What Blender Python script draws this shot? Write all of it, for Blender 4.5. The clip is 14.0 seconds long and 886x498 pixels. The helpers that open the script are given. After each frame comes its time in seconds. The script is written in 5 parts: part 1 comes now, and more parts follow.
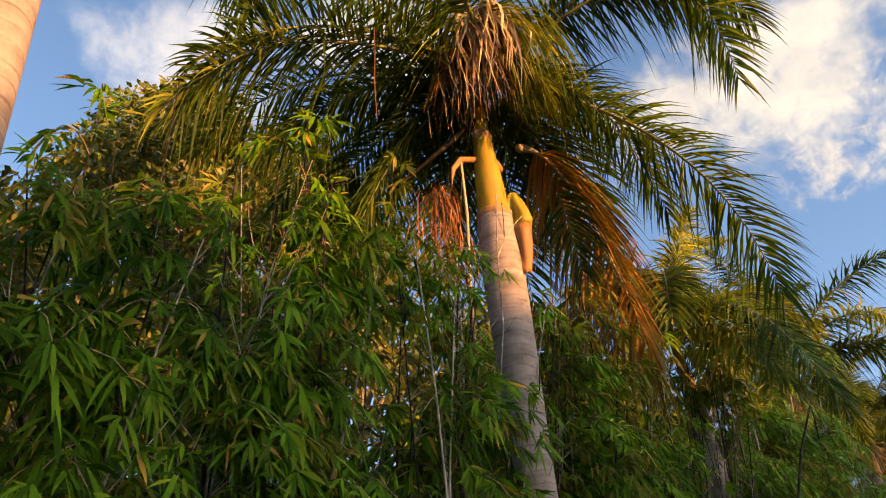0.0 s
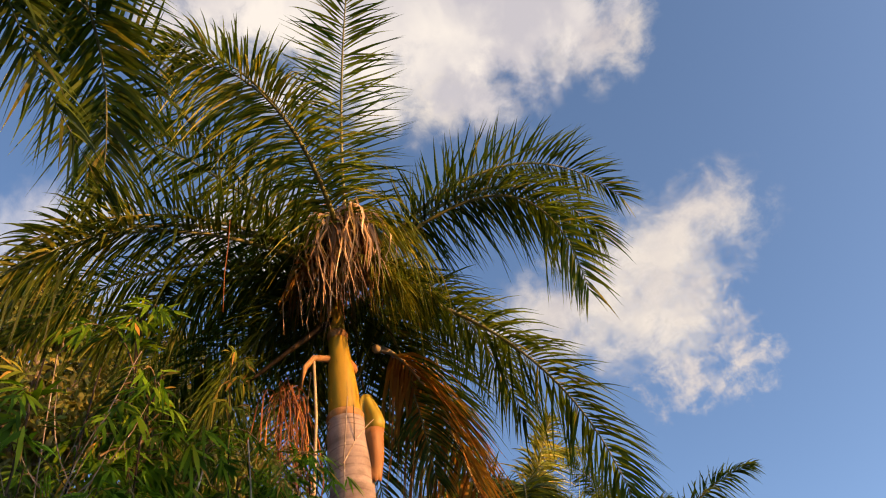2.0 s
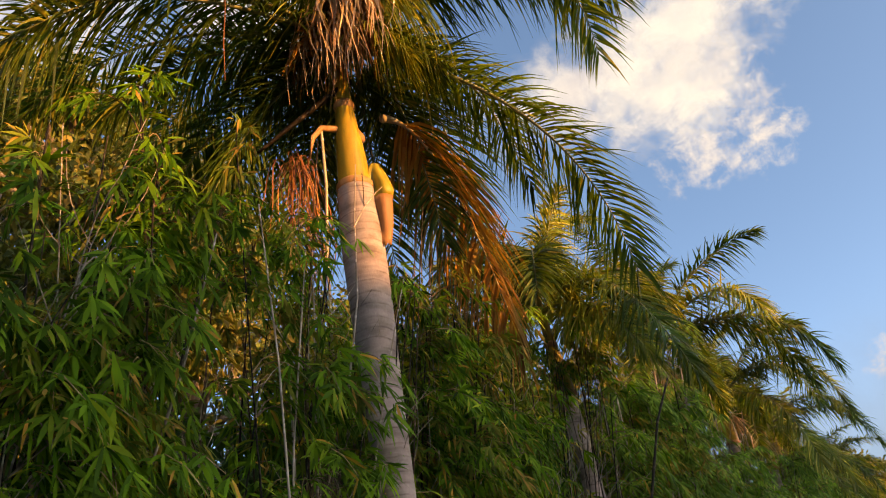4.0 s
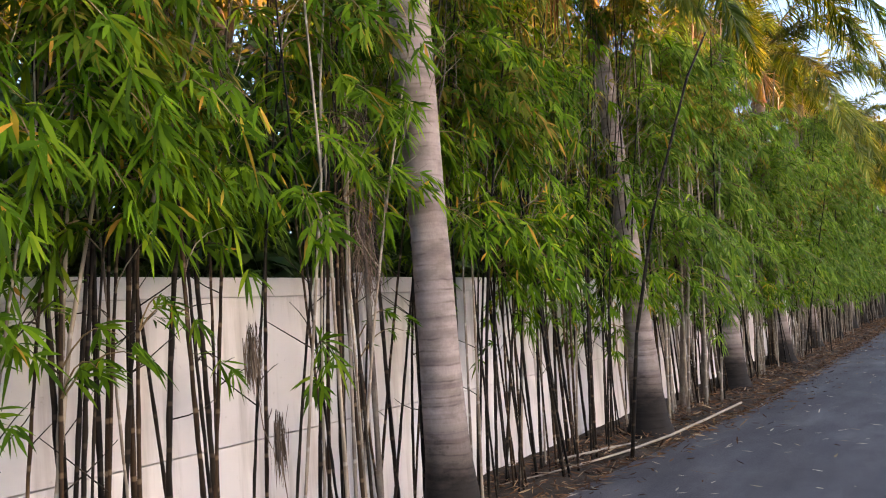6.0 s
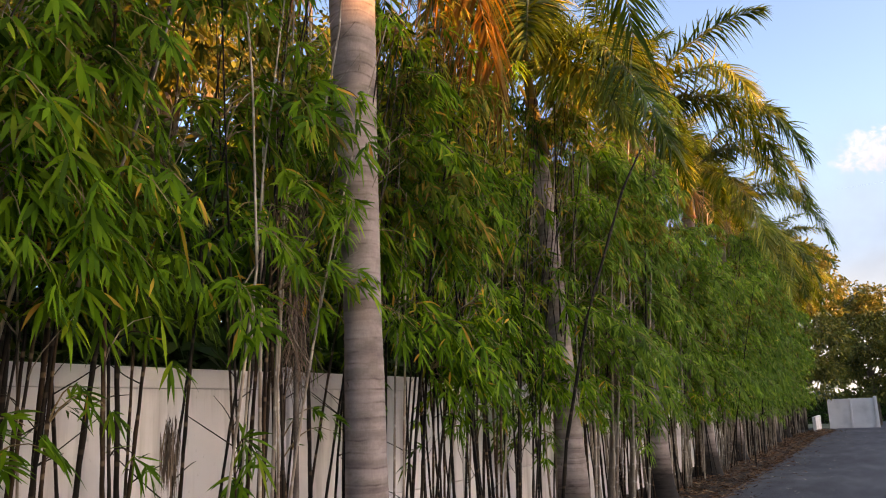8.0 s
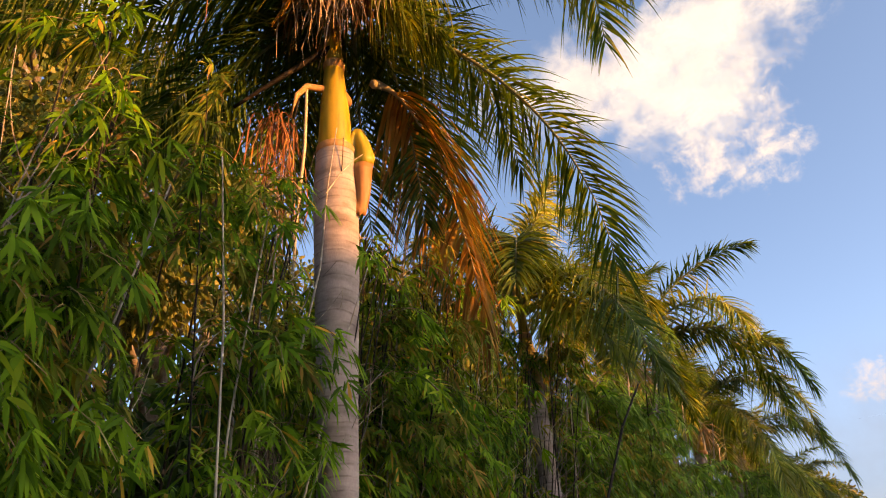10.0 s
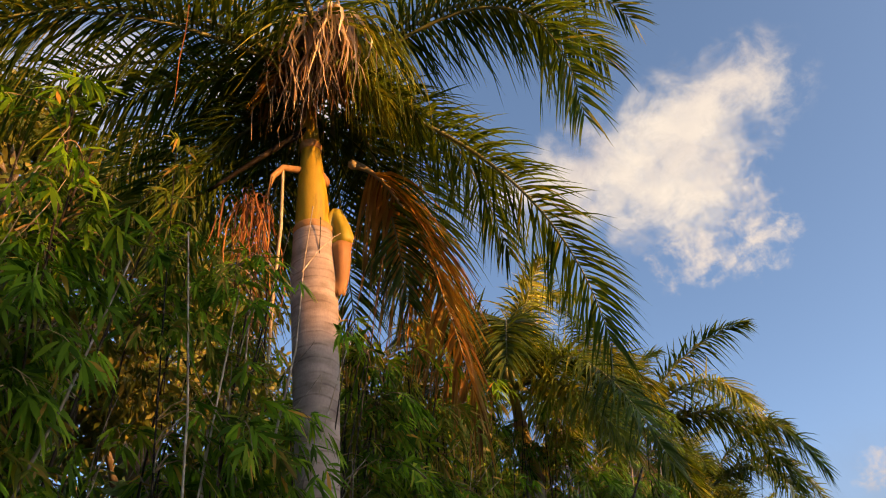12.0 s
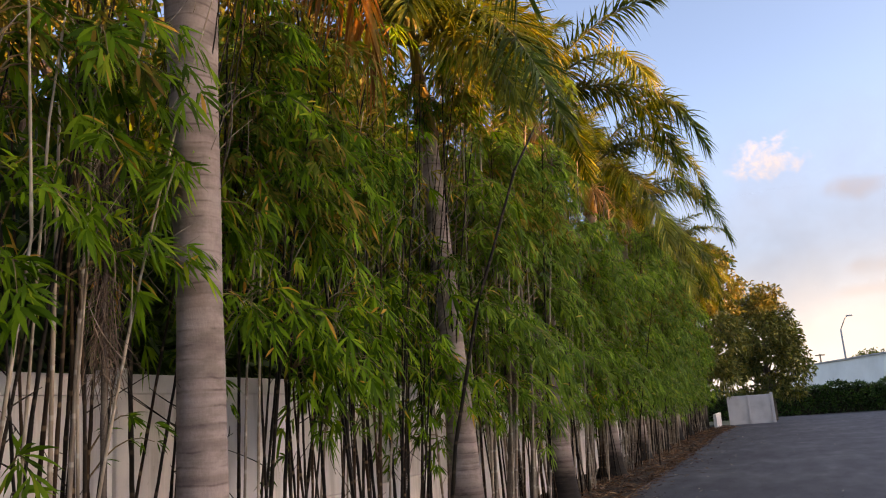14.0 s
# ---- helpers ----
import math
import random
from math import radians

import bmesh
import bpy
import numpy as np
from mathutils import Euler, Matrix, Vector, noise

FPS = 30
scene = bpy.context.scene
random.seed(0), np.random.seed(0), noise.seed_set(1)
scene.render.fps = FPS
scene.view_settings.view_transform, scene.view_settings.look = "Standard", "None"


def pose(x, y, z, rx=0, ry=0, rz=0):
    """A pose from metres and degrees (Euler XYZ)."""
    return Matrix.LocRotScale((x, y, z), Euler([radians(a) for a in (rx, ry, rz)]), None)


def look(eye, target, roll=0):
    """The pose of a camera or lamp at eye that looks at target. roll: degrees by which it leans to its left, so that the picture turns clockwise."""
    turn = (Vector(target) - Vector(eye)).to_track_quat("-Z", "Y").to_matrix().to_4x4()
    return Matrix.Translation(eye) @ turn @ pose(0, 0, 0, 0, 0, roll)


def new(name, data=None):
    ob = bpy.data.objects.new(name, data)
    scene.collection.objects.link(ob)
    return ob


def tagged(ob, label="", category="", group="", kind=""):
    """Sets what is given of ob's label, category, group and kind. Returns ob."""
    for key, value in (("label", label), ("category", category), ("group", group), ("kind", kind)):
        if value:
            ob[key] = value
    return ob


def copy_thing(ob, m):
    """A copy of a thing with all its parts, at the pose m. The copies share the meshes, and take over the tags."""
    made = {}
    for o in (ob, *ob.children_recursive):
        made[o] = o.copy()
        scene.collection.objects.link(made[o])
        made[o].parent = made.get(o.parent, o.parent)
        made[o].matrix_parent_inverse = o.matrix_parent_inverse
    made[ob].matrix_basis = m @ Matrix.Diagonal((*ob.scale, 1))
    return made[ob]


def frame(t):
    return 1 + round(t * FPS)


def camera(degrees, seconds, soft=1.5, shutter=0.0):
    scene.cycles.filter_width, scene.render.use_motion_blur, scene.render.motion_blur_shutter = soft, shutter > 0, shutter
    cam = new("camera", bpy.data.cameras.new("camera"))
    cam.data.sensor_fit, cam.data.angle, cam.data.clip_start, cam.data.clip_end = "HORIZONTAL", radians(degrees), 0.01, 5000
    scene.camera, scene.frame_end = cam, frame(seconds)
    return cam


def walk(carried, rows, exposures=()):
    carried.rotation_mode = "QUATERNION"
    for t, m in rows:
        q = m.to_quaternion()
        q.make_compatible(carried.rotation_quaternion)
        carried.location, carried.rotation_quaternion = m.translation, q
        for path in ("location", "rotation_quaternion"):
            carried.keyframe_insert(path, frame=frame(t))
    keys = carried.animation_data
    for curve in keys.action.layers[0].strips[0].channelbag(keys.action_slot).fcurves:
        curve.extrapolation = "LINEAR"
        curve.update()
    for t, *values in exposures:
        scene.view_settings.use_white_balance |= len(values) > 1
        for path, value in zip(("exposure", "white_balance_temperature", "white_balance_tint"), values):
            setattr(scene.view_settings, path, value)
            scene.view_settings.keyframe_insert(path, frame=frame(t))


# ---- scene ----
cam = camera(57.4, 14.0, soft=1.1)
PATH = [
    (0.0, (-0.221, 0.199, 1.572), (-2.175, 2.984, 3.676), -5.48),
    (0.5, (-0.213, 0.271, 1.591), (-1.979, 2.921, 4.012), -6.72),
    (1.0, (-0.159, 0.37, 1.622), (-1.693, 2.95, 4.267), -8.56),
    (1.5, (-0.118, 0.417, 1.622), (-1.335, 3.031, 4.395), -11.39),
    (2.0, (-0.142, 0.433, 1.628), (-1.183, 3.079, 4.441), -11.77),
    (4.5, (-0.09, 0.503, 1.52), (-1.933, 3.735, 2.988), -8.09),
    (5.0, (-0.079, 0.484, 1.553), (-2.166, 3.789, 2.401), -5.9),
    (5.5, (-0.115, 0.511, 1.548), (-2.278, 3.848, 1.975), -5.45),
    (6.0, (-0.129, 0.535, 1.54), (-2.217, 3.929, 1.896), -4.72),
    (6.5, (-0.127, 0.524, 1.55), (-2.068, 3.988, 2.034), -3.48),
    (7.0, (-0.13, 0.507, 1.564), (-1.924, 4.021, 2.222), -2.41),
    (9.5, (-0.099, 0.716, 1.602), (-1.842, 4.107, 2.811), -2.03),
    (10.0, (-0.07, 0.787, 1.652), (-1.632, 3.953, 3.532), -3.3),
    (10.5, (-0.094, 0.842, 1.663), (-1.477, 3.777, 4.002), -4.98),
    (11.0, (-0.19, 0.941, 1.696), (-1.36, 3.611, 4.435), -6.54),
    (11.5, (-0.21, 1.009, 1.691), (-1.365, 3.671, 4.444), -7.06),
    (12.0, (-0.138, 1.091, 1.622), (-1.527, 4.056, 3.92), -6.05),
    (12.5, (-0.078, 1.17, 1.57), (-1.698, 4.455, 3.178), -5.94),
    (13.0, (-0.087, 1.229, 1.519), (-1.809, 4.681, 2.577), -6.09),
    (13.5, (-0.138, 1.326, 1.508), (-1.79, 4.871, 2.347), -4.81),
    (14.0, (-0.207, 1.453, 1.509), (-1.563, 5.126, 2.326), -4.27),
]
EXPOSURES = [
    (0.0, 2.15, 7400, 8), (1.0, 1.9, 7000, 9), (2.2, 1.75, 6850, 11), (4.3, 2.35, 8000, 9), (4.5, 2.65, 8200, 10), (5.0, 3.25, 7800, 16), (5.5, 3.5, 7750, 18), (6.0, 3.35, 7800, 16), (6.5, 2.85, 7900, 14), (7.0, 2.65, 8000, 16),
    (9.5, 2.85, 8700, 17), (10.0, 2.35, 8000, 15), (10.5, 2.1, 7350, 12), (11.5, 1.82, 6950, 10), (12.0, 1.88, 7400, 11), (12.5, 2.25, 8300, 15), (13.0, 2.55, 8800, 19), (13.5, 2.55, 8800, 20), (14.0, 2.5, 8700, 21)]
walk(cam, [(t, look(eye, target, roll)) for t, eye, target, roll in PATH], EXPOSURES)

# ---- sky and sun: a low evening sun from the road side ----
SUN_EL, SUN_AZ = 9.0, 88.0          # degrees above the horizon; clockwise from +y
world = bpy.data.worlds.new("evening_sky")
scene.world = world
world.use_nodes = True
wn = world.node_tree
sky = wn.nodes.new("ShaderNodeTexSky")
sky.sky_type = "NISHITA"
sky.sun_disc = False
sky.sun_elevation, sky.sun_rotation = radians(SUN_EL), radians(SUN_AZ)
sky.altitude, sky.air_density, sky.dust_density, sky.ozone_density = 0.0, 0.55, 1.6, 1.7
wn.links.new(sky.outputs[0], wn.nodes["Background"].inputs[0])
wn.nodes["Background"].inputs[1].default_value = 0.12
sun_data = bpy.data.lights.new("sun", "SUN")
sun_data.energy, sun_data.angle, sun_data.color = 3.1, radians(0.35), (1.0, 0.47, 0.135)
sun = new("sun", sun_data)
se, sa = radians(SUN_EL), radians(SUN_AZ)
sun.matrix_world = look((math.sin(sa) * math.cos(se) * 60, math.cos(sa) * math.cos(se) * 60, math.sin(se) * 60), (0, 0, 0))

# ---- materials ----


def shader(name, rough=0.7, metal=0.0, spec=0.4):
    m = bpy.data.materials.new(name)
    m.use_nodes = True
    b = m.node_tree.nodes["Principled BSDF"]
    b.inputs["Roughness"].default_value = rough
    b.inputs["Metallic"].default_value = metal
    b.inputs["Specular IOR Level"].default_value = spec
    return m, m.node_tree.nodes, m.node_tree.links, b


def ramp(nodes, stops):
    r = nodes.new("ShaderNodeValToRGB")
    e = r.color_ramp.elements
    while len(e) < len(stops):
        e.new(0.5)
    for k, (p, c) in zip(e, stops):
        k.position, k.color = p, (*c, 1)
    return r


def noise_tex(nodes, links, scale, detail=4, rough=0.55, stretch=None, coords="Object"):
    tc = nodes.new("ShaderNodeTexCoord")
    n = nodes.new("ShaderNodeTexNoise")
    n.inputs["Scale"].default_value, n.inputs["Detail"].default_value = scale, detail
    n.inputs["Roughness"].default_value = rough
    if stretch:
        mp = nodes.new("ShaderNodeMapping")
        mp.inputs["Scale"].default_value = stretch
        links.new(tc.outputs[coords], mp.inputs[0])
        links.new(mp.outputs[0], n.inputs["Vector"])
    else:
        links.new(tc.outputs[coords], n.inputs["Vector"])
    return n


def mix_rgb(nodes, links, a, b, fac, mode="MIX"):
    m = nodes.new("ShaderNodeMix")
    m.data_type, m.blend_type = "RGBA", mode
    for sock, v in ((m.inputs[0], fac), (m.inputs[6], a), (m.inputs[7], b)):
        if isinstance(v, bpy.types.NodeSocket):
            links.new(v, sock)
        else:
            sock.default_value = (*v, 1) if isinstance(v, tuple) else v
    return m.outputs[2]


def bump(nodes, links, height, b, strength=0.4, dist=0.01):
    n = nodes.new("ShaderNodeBump")
    n.inputs["Strength"].default_value, n.inputs["Distance"].default_value = strength, dist
    links.new(height, n.inputs["Height"])
    links.new(n.outputs[0], b.inputs["Normal"])


def cloud_material(name, light, shade, softness, strength, puff=2.6, grain=0.2):
    """A far cloud: glowing where it is thick, clear sky where it is thin."""
    m = bpy.data.materials.new(name)
    m.use_nodes = True
    nodes, links = m.node_tree.nodes, m.node_tree.links
    nodes.remove(nodes["Principled BSDF"])
    tc = nodes.new("ShaderNodeTexCoord")
    info = nodes.new("ShaderNodeObjectInfo")
    off = nodes.new("ShaderNodeVectorMath")
    off.operation = "ADD"
    sc = nodes.new("ShaderNodeVectorMath")
    sc.operation = "SCALE"
    links.new(info.outputs["Location"], sc.inputs[0])
    sc.inputs["Scale"].default_value = 0.02
    links.new(tc.outputs["Object"], off.inputs[0])
    links.new(sc.outputs[0], off.inputs[1])

    def tex(scale, detail, rough):
        n = nodes.new("ShaderNodeTexNoise")
        n.inputs["Scale"].default_value, n.inputs["Detail"].default_value, n.inputs["Roughness"].default_value = scale, detail, rough
        n.inputs["Distortion"].default_value = 0.25
        links.new(off.outputs[0], n.inputs["Vector"])
        return n.outputs[0]

    def calc(op, a, b=0.0):
        n = nodes.new("ShaderNodeMath")
        n.operation = op
        for sock, v in zip(n.inputs, (a, b)):
            if isinstance(v, bpy.types.NodeSocket):
                links.new(v, sock)
            else:
                sock.default_value = v
        return n.outputs[0]

    ln = nodes.new("ShaderNodeVectorMath")
    ln.operation = "LENGTH"
    cen = nodes.new("ShaderNodeVectorMath")
    cen.operation = "MULTIPLY_ADD"
    links.new(tc.outputs["Generated"], cen.inputs[0])
    cen.inputs[1].default_value, cen.inputs[2].default_value = (2, 2, 0), (-1, -1, 0)
    links.new(cen.outputs[0], ln.inputs[0])
    fall = calc("SUBTRACT", 1.0, calc("POWER", ln.outputs["Value"], 1.6))
    dens = calc("ADD", calc("MULTIPLY", calc("SUBTRACT", tex(grain, 10, 0.6), 0.5), puff), calc("SUBTRACT", calc("MULTIPLY", fall, 1.15), 0.4))
    mr = nodes.new("ShaderNodeMapRange")
    mr.interpolation_type = "SMOOTHSTEP"
    links.new(dens, mr.inputs[0])
    mr.inputs[1].default_value, mr.inputs[2].default_value = 0.0, softness
    edge = nodes.new("ShaderNodeMapRange")
    links.new(ln.outputs["Value"], edge.inputs[0])
    edge.interpolation_type = "SMOOTHSTEP"
    edge.inputs[1].default_value, edge.inputs[2].default_value, edge.inputs[3].default_value, edge.inputs[4].default_value = 0.6, 1.0, 1.0, 0.0
    alpha = calc("MULTIPLY", mr.outputs[0], edge.outputs[0])
    r = ramp(nodes, [(0.38, shade), (0.6, light)])
    links.new(tex(0.12, 6, 0.5), r.inputs[0])
    em = nodes.new("ShaderNodeEmission")
    em.inputs[1].default_value = strength
    links.new(r.outputs[0], em.inputs[0])
    cl = nodes.new("ShaderNodeBsdfTransparent")
    mx = nodes.new("ShaderNodeMixShader")
    links.new(alpha, mx.inputs[0])
    links.new(cl.outputs[0], mx.inputs[1])
    links.new(em.outputs[0], mx.inputs[2])
    links.new(mx.outputs[0], nodes["Material Output"].inputs[0])
    return m


CLOUD_WHITE = cloud_material("white_cloud", (1.0, 0.93, 0.87), (0.62, 0.6, 0.66), 0.6, 0.29)
CLOUD_PUFF = cloud_material("puffy_cloud", (1.0, 0.92, 0.85), (0.7, 0.66, 0.7), 1.0, 0.255, 2.2, 0.36)
CLOUD_THIN = cloud_material("thin_cloud", (0.95, 0.9, 0.9), (0.7, 0.68, 0.75), 1.3, 0.3)
# painted haze: a dim glowing sheet that tones down the low sky
SKY_VEIL = cloud_material("painted_haze", (0.48, 0.57, 0.74), (0.42, 0.52, 0.7), 0.85, 0.17, 0.35)
# painted horizon light: a warm sheet that glows by itself
SKY_GLOW = cloud_material("horizon_glow", (1.0, 0.94, 0.84), (0.92, 0.88, 0.82), 1.5, 0.36, 0.2)
CLOUD_SCRAP = cloud_material("cloud_scrap", (0.95, 0.84, 0.82), (0.8, 0.76, 0.82), 1.3, 0.26, 4.0, 0.75)
CLOUD_WISP = cloud_material("cloud_wisp", (0.98, 0.9, 0.86), (0.74, 0.7, 0.75), 1.3, 0.24, 3.6, 0.6)
CLOUD_GREY = cloud_material("grey_cloud", (0.5, 0.5, 0.58), (0.4, 0.4, 0.48), 0.9, 0.3)


def leaf_material(name, stops, rough=0.42, through_light=0.2, gain=(1.15, 1.1, 0.5), gloss=0.2):
    """Leaves: each one its own tone by island, some light coming through the blade."""
    m, nodes, links, b = shader(name, rough, 0, gloss)
    geo = nodes.new("ShaderNodeNewGeometry")
    r = ramp(nodes, stops)
    links.new(geo.outputs["Random Per Island"], r.inputs[0])
    n = noise_tex(nodes, links, 1.3, 3)
    r2 = ramp(nodes, [(0.34, (0.48, 0.5, 0.54)), (0.66, (1.35, 1.32, 1.15))])
    links.new(n.outputs[0], r2.inputs[0])
    col = mix_rgb(nodes, links, r.outputs[0], r2.outputs[0], 1.0, "MULTIPLY")
    links.new(col, b.inputs["Base Color"])
    tr = nodes.new("ShaderNodeBsdfTranslucent")
    links.new(mix_rgb(nodes, links, col, gain, 1.0, "MULTIPLY"), tr.inputs[0])
    mx = nodes.new("ShaderNodeMixShader")
    mx.inputs[0].default_value = through_light
    links.new(b.outputs[0], mx.inputs[1])
    links.new(tr.outputs[0], mx.inputs[2])
    links.new(mx.outputs[0], nodes["Material Output"].inputs[0])
    return m


BAMBOO_LEAF = leaf_material("bamboo_leaf", [(0.0, (0.025, 0.062, 0.004)), (0.4, (0.075, 0.158, 0.008)), (0.85, (0.145, 0.25, 0.014)), (0.962, (0.23, 0.29, 0.02)), (0.972, (0.42, 0.27, 0.04)), (1.0, (0.5, 0.25, 0.05))], 0.5, 0.4, (1.2, 1.2, 0.5), 0.06)
# far hedge copy: extra skylight and haze painted into a paler, bluer green
BAMBOO_LEAF_SKYLIT = leaf_material("bamboo_leaf_skylit", [(0.0, (0.055, 0.11, 0.016)), (0.4, (0.12, 0.215, 0.028)), (0.85, (0.205, 0.32, 0.045)), (0.975, (0.28, 0.34, 0.055)), (1.0, (0.42, 0.3, 0.08))], 0.5, 0.45, (1.2, 1.2, 0.6), 0.06)
# yellowing leaves; the olive also carries painted sunlight for the hedge top
BAMBOO_LEAF_OLD_SUNLIT = leaf_material("bamboo_leaf_old_sunlit", [(0.0, (0.07, 0.105, 0.01)), (0.5, (0.13, 0.16, 0.018)), (0.8, (0.22, 0.18, 0.03)), (1.0, (0.34, 0.19, 0.05))], 0.55, 0.4, (1.2, 1.1, 0.5), 0.05)
PALM_LEAF = leaf_material("palm_leaflet", [(0.0, (0.03, 0.055, 0.008)), (0.5, (0.066, 0.105, 0.014)), (0.9, (0.11, 0.15, 0.02)), (1.0, (0.26, 0.23, 0.05))], 0.42, 0.45, gloss=0.13)
# real yellowing, and also sunlight painted onto fronds that the sun misses
PALM_YELLOW = leaf_material("palm_leaflet_yellowing_sunlit", [(0.0, (0.11, 0.16, 0.02)), (0.5, (0.22, 0.25, 0.03)), (1.0, (0.38, 0.34, 0.06))], 0.45, 0.35)
PALM_DEAD = leaf_material("palm_leaflet_dead", [(0.0, (0.26, 0.1, 0.02)), (0.5, (0.43, 0.2, 0.035)), (1.0, (0.52, 0.31, 0.07))], 0.65, 0.4)
PALM_RUST = leaf_material("palm_rust", [(0.0, (0.1, 0.035, 0.015)), (0.6, (0.22, 0.08, 0.03)), (1.0, (0.36, 0.17, 0.05))], 0.7, 0.2)
STRAND_DEAD = leaf_material("dry_strand", [(0.0, (0.3, 0.18, 0.12)), (0.4, (0.52, 0.35, 0.25)), (0.8, (0.68, 0.5, 0.37)), (1.0, (0.78, 0.62, 0.48))], 0.8, 0.3)
DRY_FIBRE = leaf_material("dry_fibre", [(0.0, (0.06, 0.04, 0.03)), (0.5, (0.13, 0.09, 0.07)), (1.0, (0.24, 0.18, 0.14))], 0.85, 0.1)
TREE_YELLOW = leaf_material("tree_leaf_yellow_green", [(0.0, (0.06, 0.12, 0.01)), (0.5, (0.14, 0.23, 0.016)), (0.85, (0.25, 0.32, 0.025)), (1.0, (0.38, 0.33, 0.035))], 0.5, 0.35)
TREE_GOLD = leaf_material("tree_leaf_olive", [(0.0, (0.07, 0.09, 0.02)), (0.5, (0.14, 0.15, 0.035)), (1.0, (0.24, 0.2, 0.05))], 0.5, 0.25)
TREE_LEAF = leaf_material("tree_leaf", [(0.0, (0.06, 0.085, 0.016)), (0.5, (0.12, 0.14, 0.026)), (1.0, (0.22, 0.18, 0.045))], 0.5, 0.3)
HEDGE_LEAF = leaf_material("hedge_leaf", [(0.0, (0.02, 0.05, 0.012)), (0.6, (0.04, 0.085, 0.016)), (1.0, (0.08, 0.13, 0.025))], 0.4, 0.2)
LITTER = leaf_material("dry_litter", [(0.0, (0.05, 0.024, 0.014)), (0.5, (0.13, 0.062, 0.032)), (0.85, (0.24, 0.13, 0.07)), (1.0, (0.42, 0.3, 0.2))], 0.85, 0.05)
PALE_LITTER = leaf_material("pale_litter", [(0.0, (0.2, 0.15, 0.1)), (0.5, (0.42, 0.36, 0.29)), (1.0, (0.66, 0.6, 0.52))], 0.85, 0.05)


def culm_material(name, dark, light, dust):
    m, nodes, links, b = shader(name, 0.6, 0, 0.1)
    info = nodes.new("ShaderNodeObjectInfo")
    n = noise_tex(nodes, links, 3.0, 5, 0.6, (6, 6, 0.8))
    fine = noise_tex(nodes, links, 60.0, 3, 0.6, (3, 3, 0.3))
    r = ramp(nodes, [(0.36, dark), (0.62, light), (0.85, dust)])
    links.new(n.outputs[0], r.inputs[0])
    tone = ramp(nodes, [(0.0, (0.6, 0.6, 0.6)), (1.0, (1.25, 1.2, 1.1))])
    links.new(info.outputs["Random"], tone.inputs[0])
    col = mix_rgb(nodes, links, r.outputs[0], tone.outputs[0], 1.0, "MULTIPLY")
    col = mix_rgb(nodes, links, col, fine.outputs[0], 0.25, "OVERLAY")
    # pale waxy ring at each joint
    tc = nodes.new("ShaderNodeTexCoord")
    sep = nodes.new("ShaderNodeSeparateXYZ")
    links.new(tc.outputs["Object"], sep.inputs[0])
    ad = nodes.new("ShaderNodeMath")
    ad.operation = "MULTIPLY_ADD"
    links.new(info.outputs["Random"], ad.inputs[0])
    ad.inputs[1].default_value = 3.0
    links.new(sep.outputs[2], ad.inputs[2])
    cell = nodes.new("ShaderNodeTexVoronoi")
    cell.voronoi_dimensions, cell.feature = "1D", "DISTANCE_TO_EDGE"
    cell.inputs["Scale"].default_value, cell.inputs["Randomness"].default_value = 4.2, 0.35
    links.new(ad.outputs[0], cell.inputs["W"])
    rj = ramp(nodes, [(0.03, (1, 1, 1)), (0.07, (0, 0, 0))])
    links.new(cell.outputs["Distance"], rj.inputs[0])
    fac = nodes.new("ShaderNodeMath")
    fac.operation = "MULTIPLY"
    links.new(rj.outputs[0], fac.inputs[0])
    fac.inputs[1].default_value = 0.45
    links.new(mix_rgb(nodes, links, col, dust, fac.outputs[0]), b.inputs["Base Color"])
    bump(nodes, links, fine.outputs[0], b, 0.25, 0.002)
    return m


CULM_DARK = culm_material("culm_black", (0.008, 0.006, 0.005), (0.022, 0.016, 0.011), (0.1, 0.07, 0.045))
CULM_GREY = culm_material("culm_grey", (0.17, 0.13, 0.1), (0.36, 0.3, 0.24), (0.52, 0.46, 0.39))
CULM_BROWN = culm_material("culm_brown", (0.012, 0.008, 0.006), (0.06, 0.034, 0.018), (0.3, 0.2, 0.12))
TWIG = culm_material("bamboo_twig", (0.13, 0.09, 0.045), (0.27, 0.185, 0.095), (0.38, 0.3, 0.2))


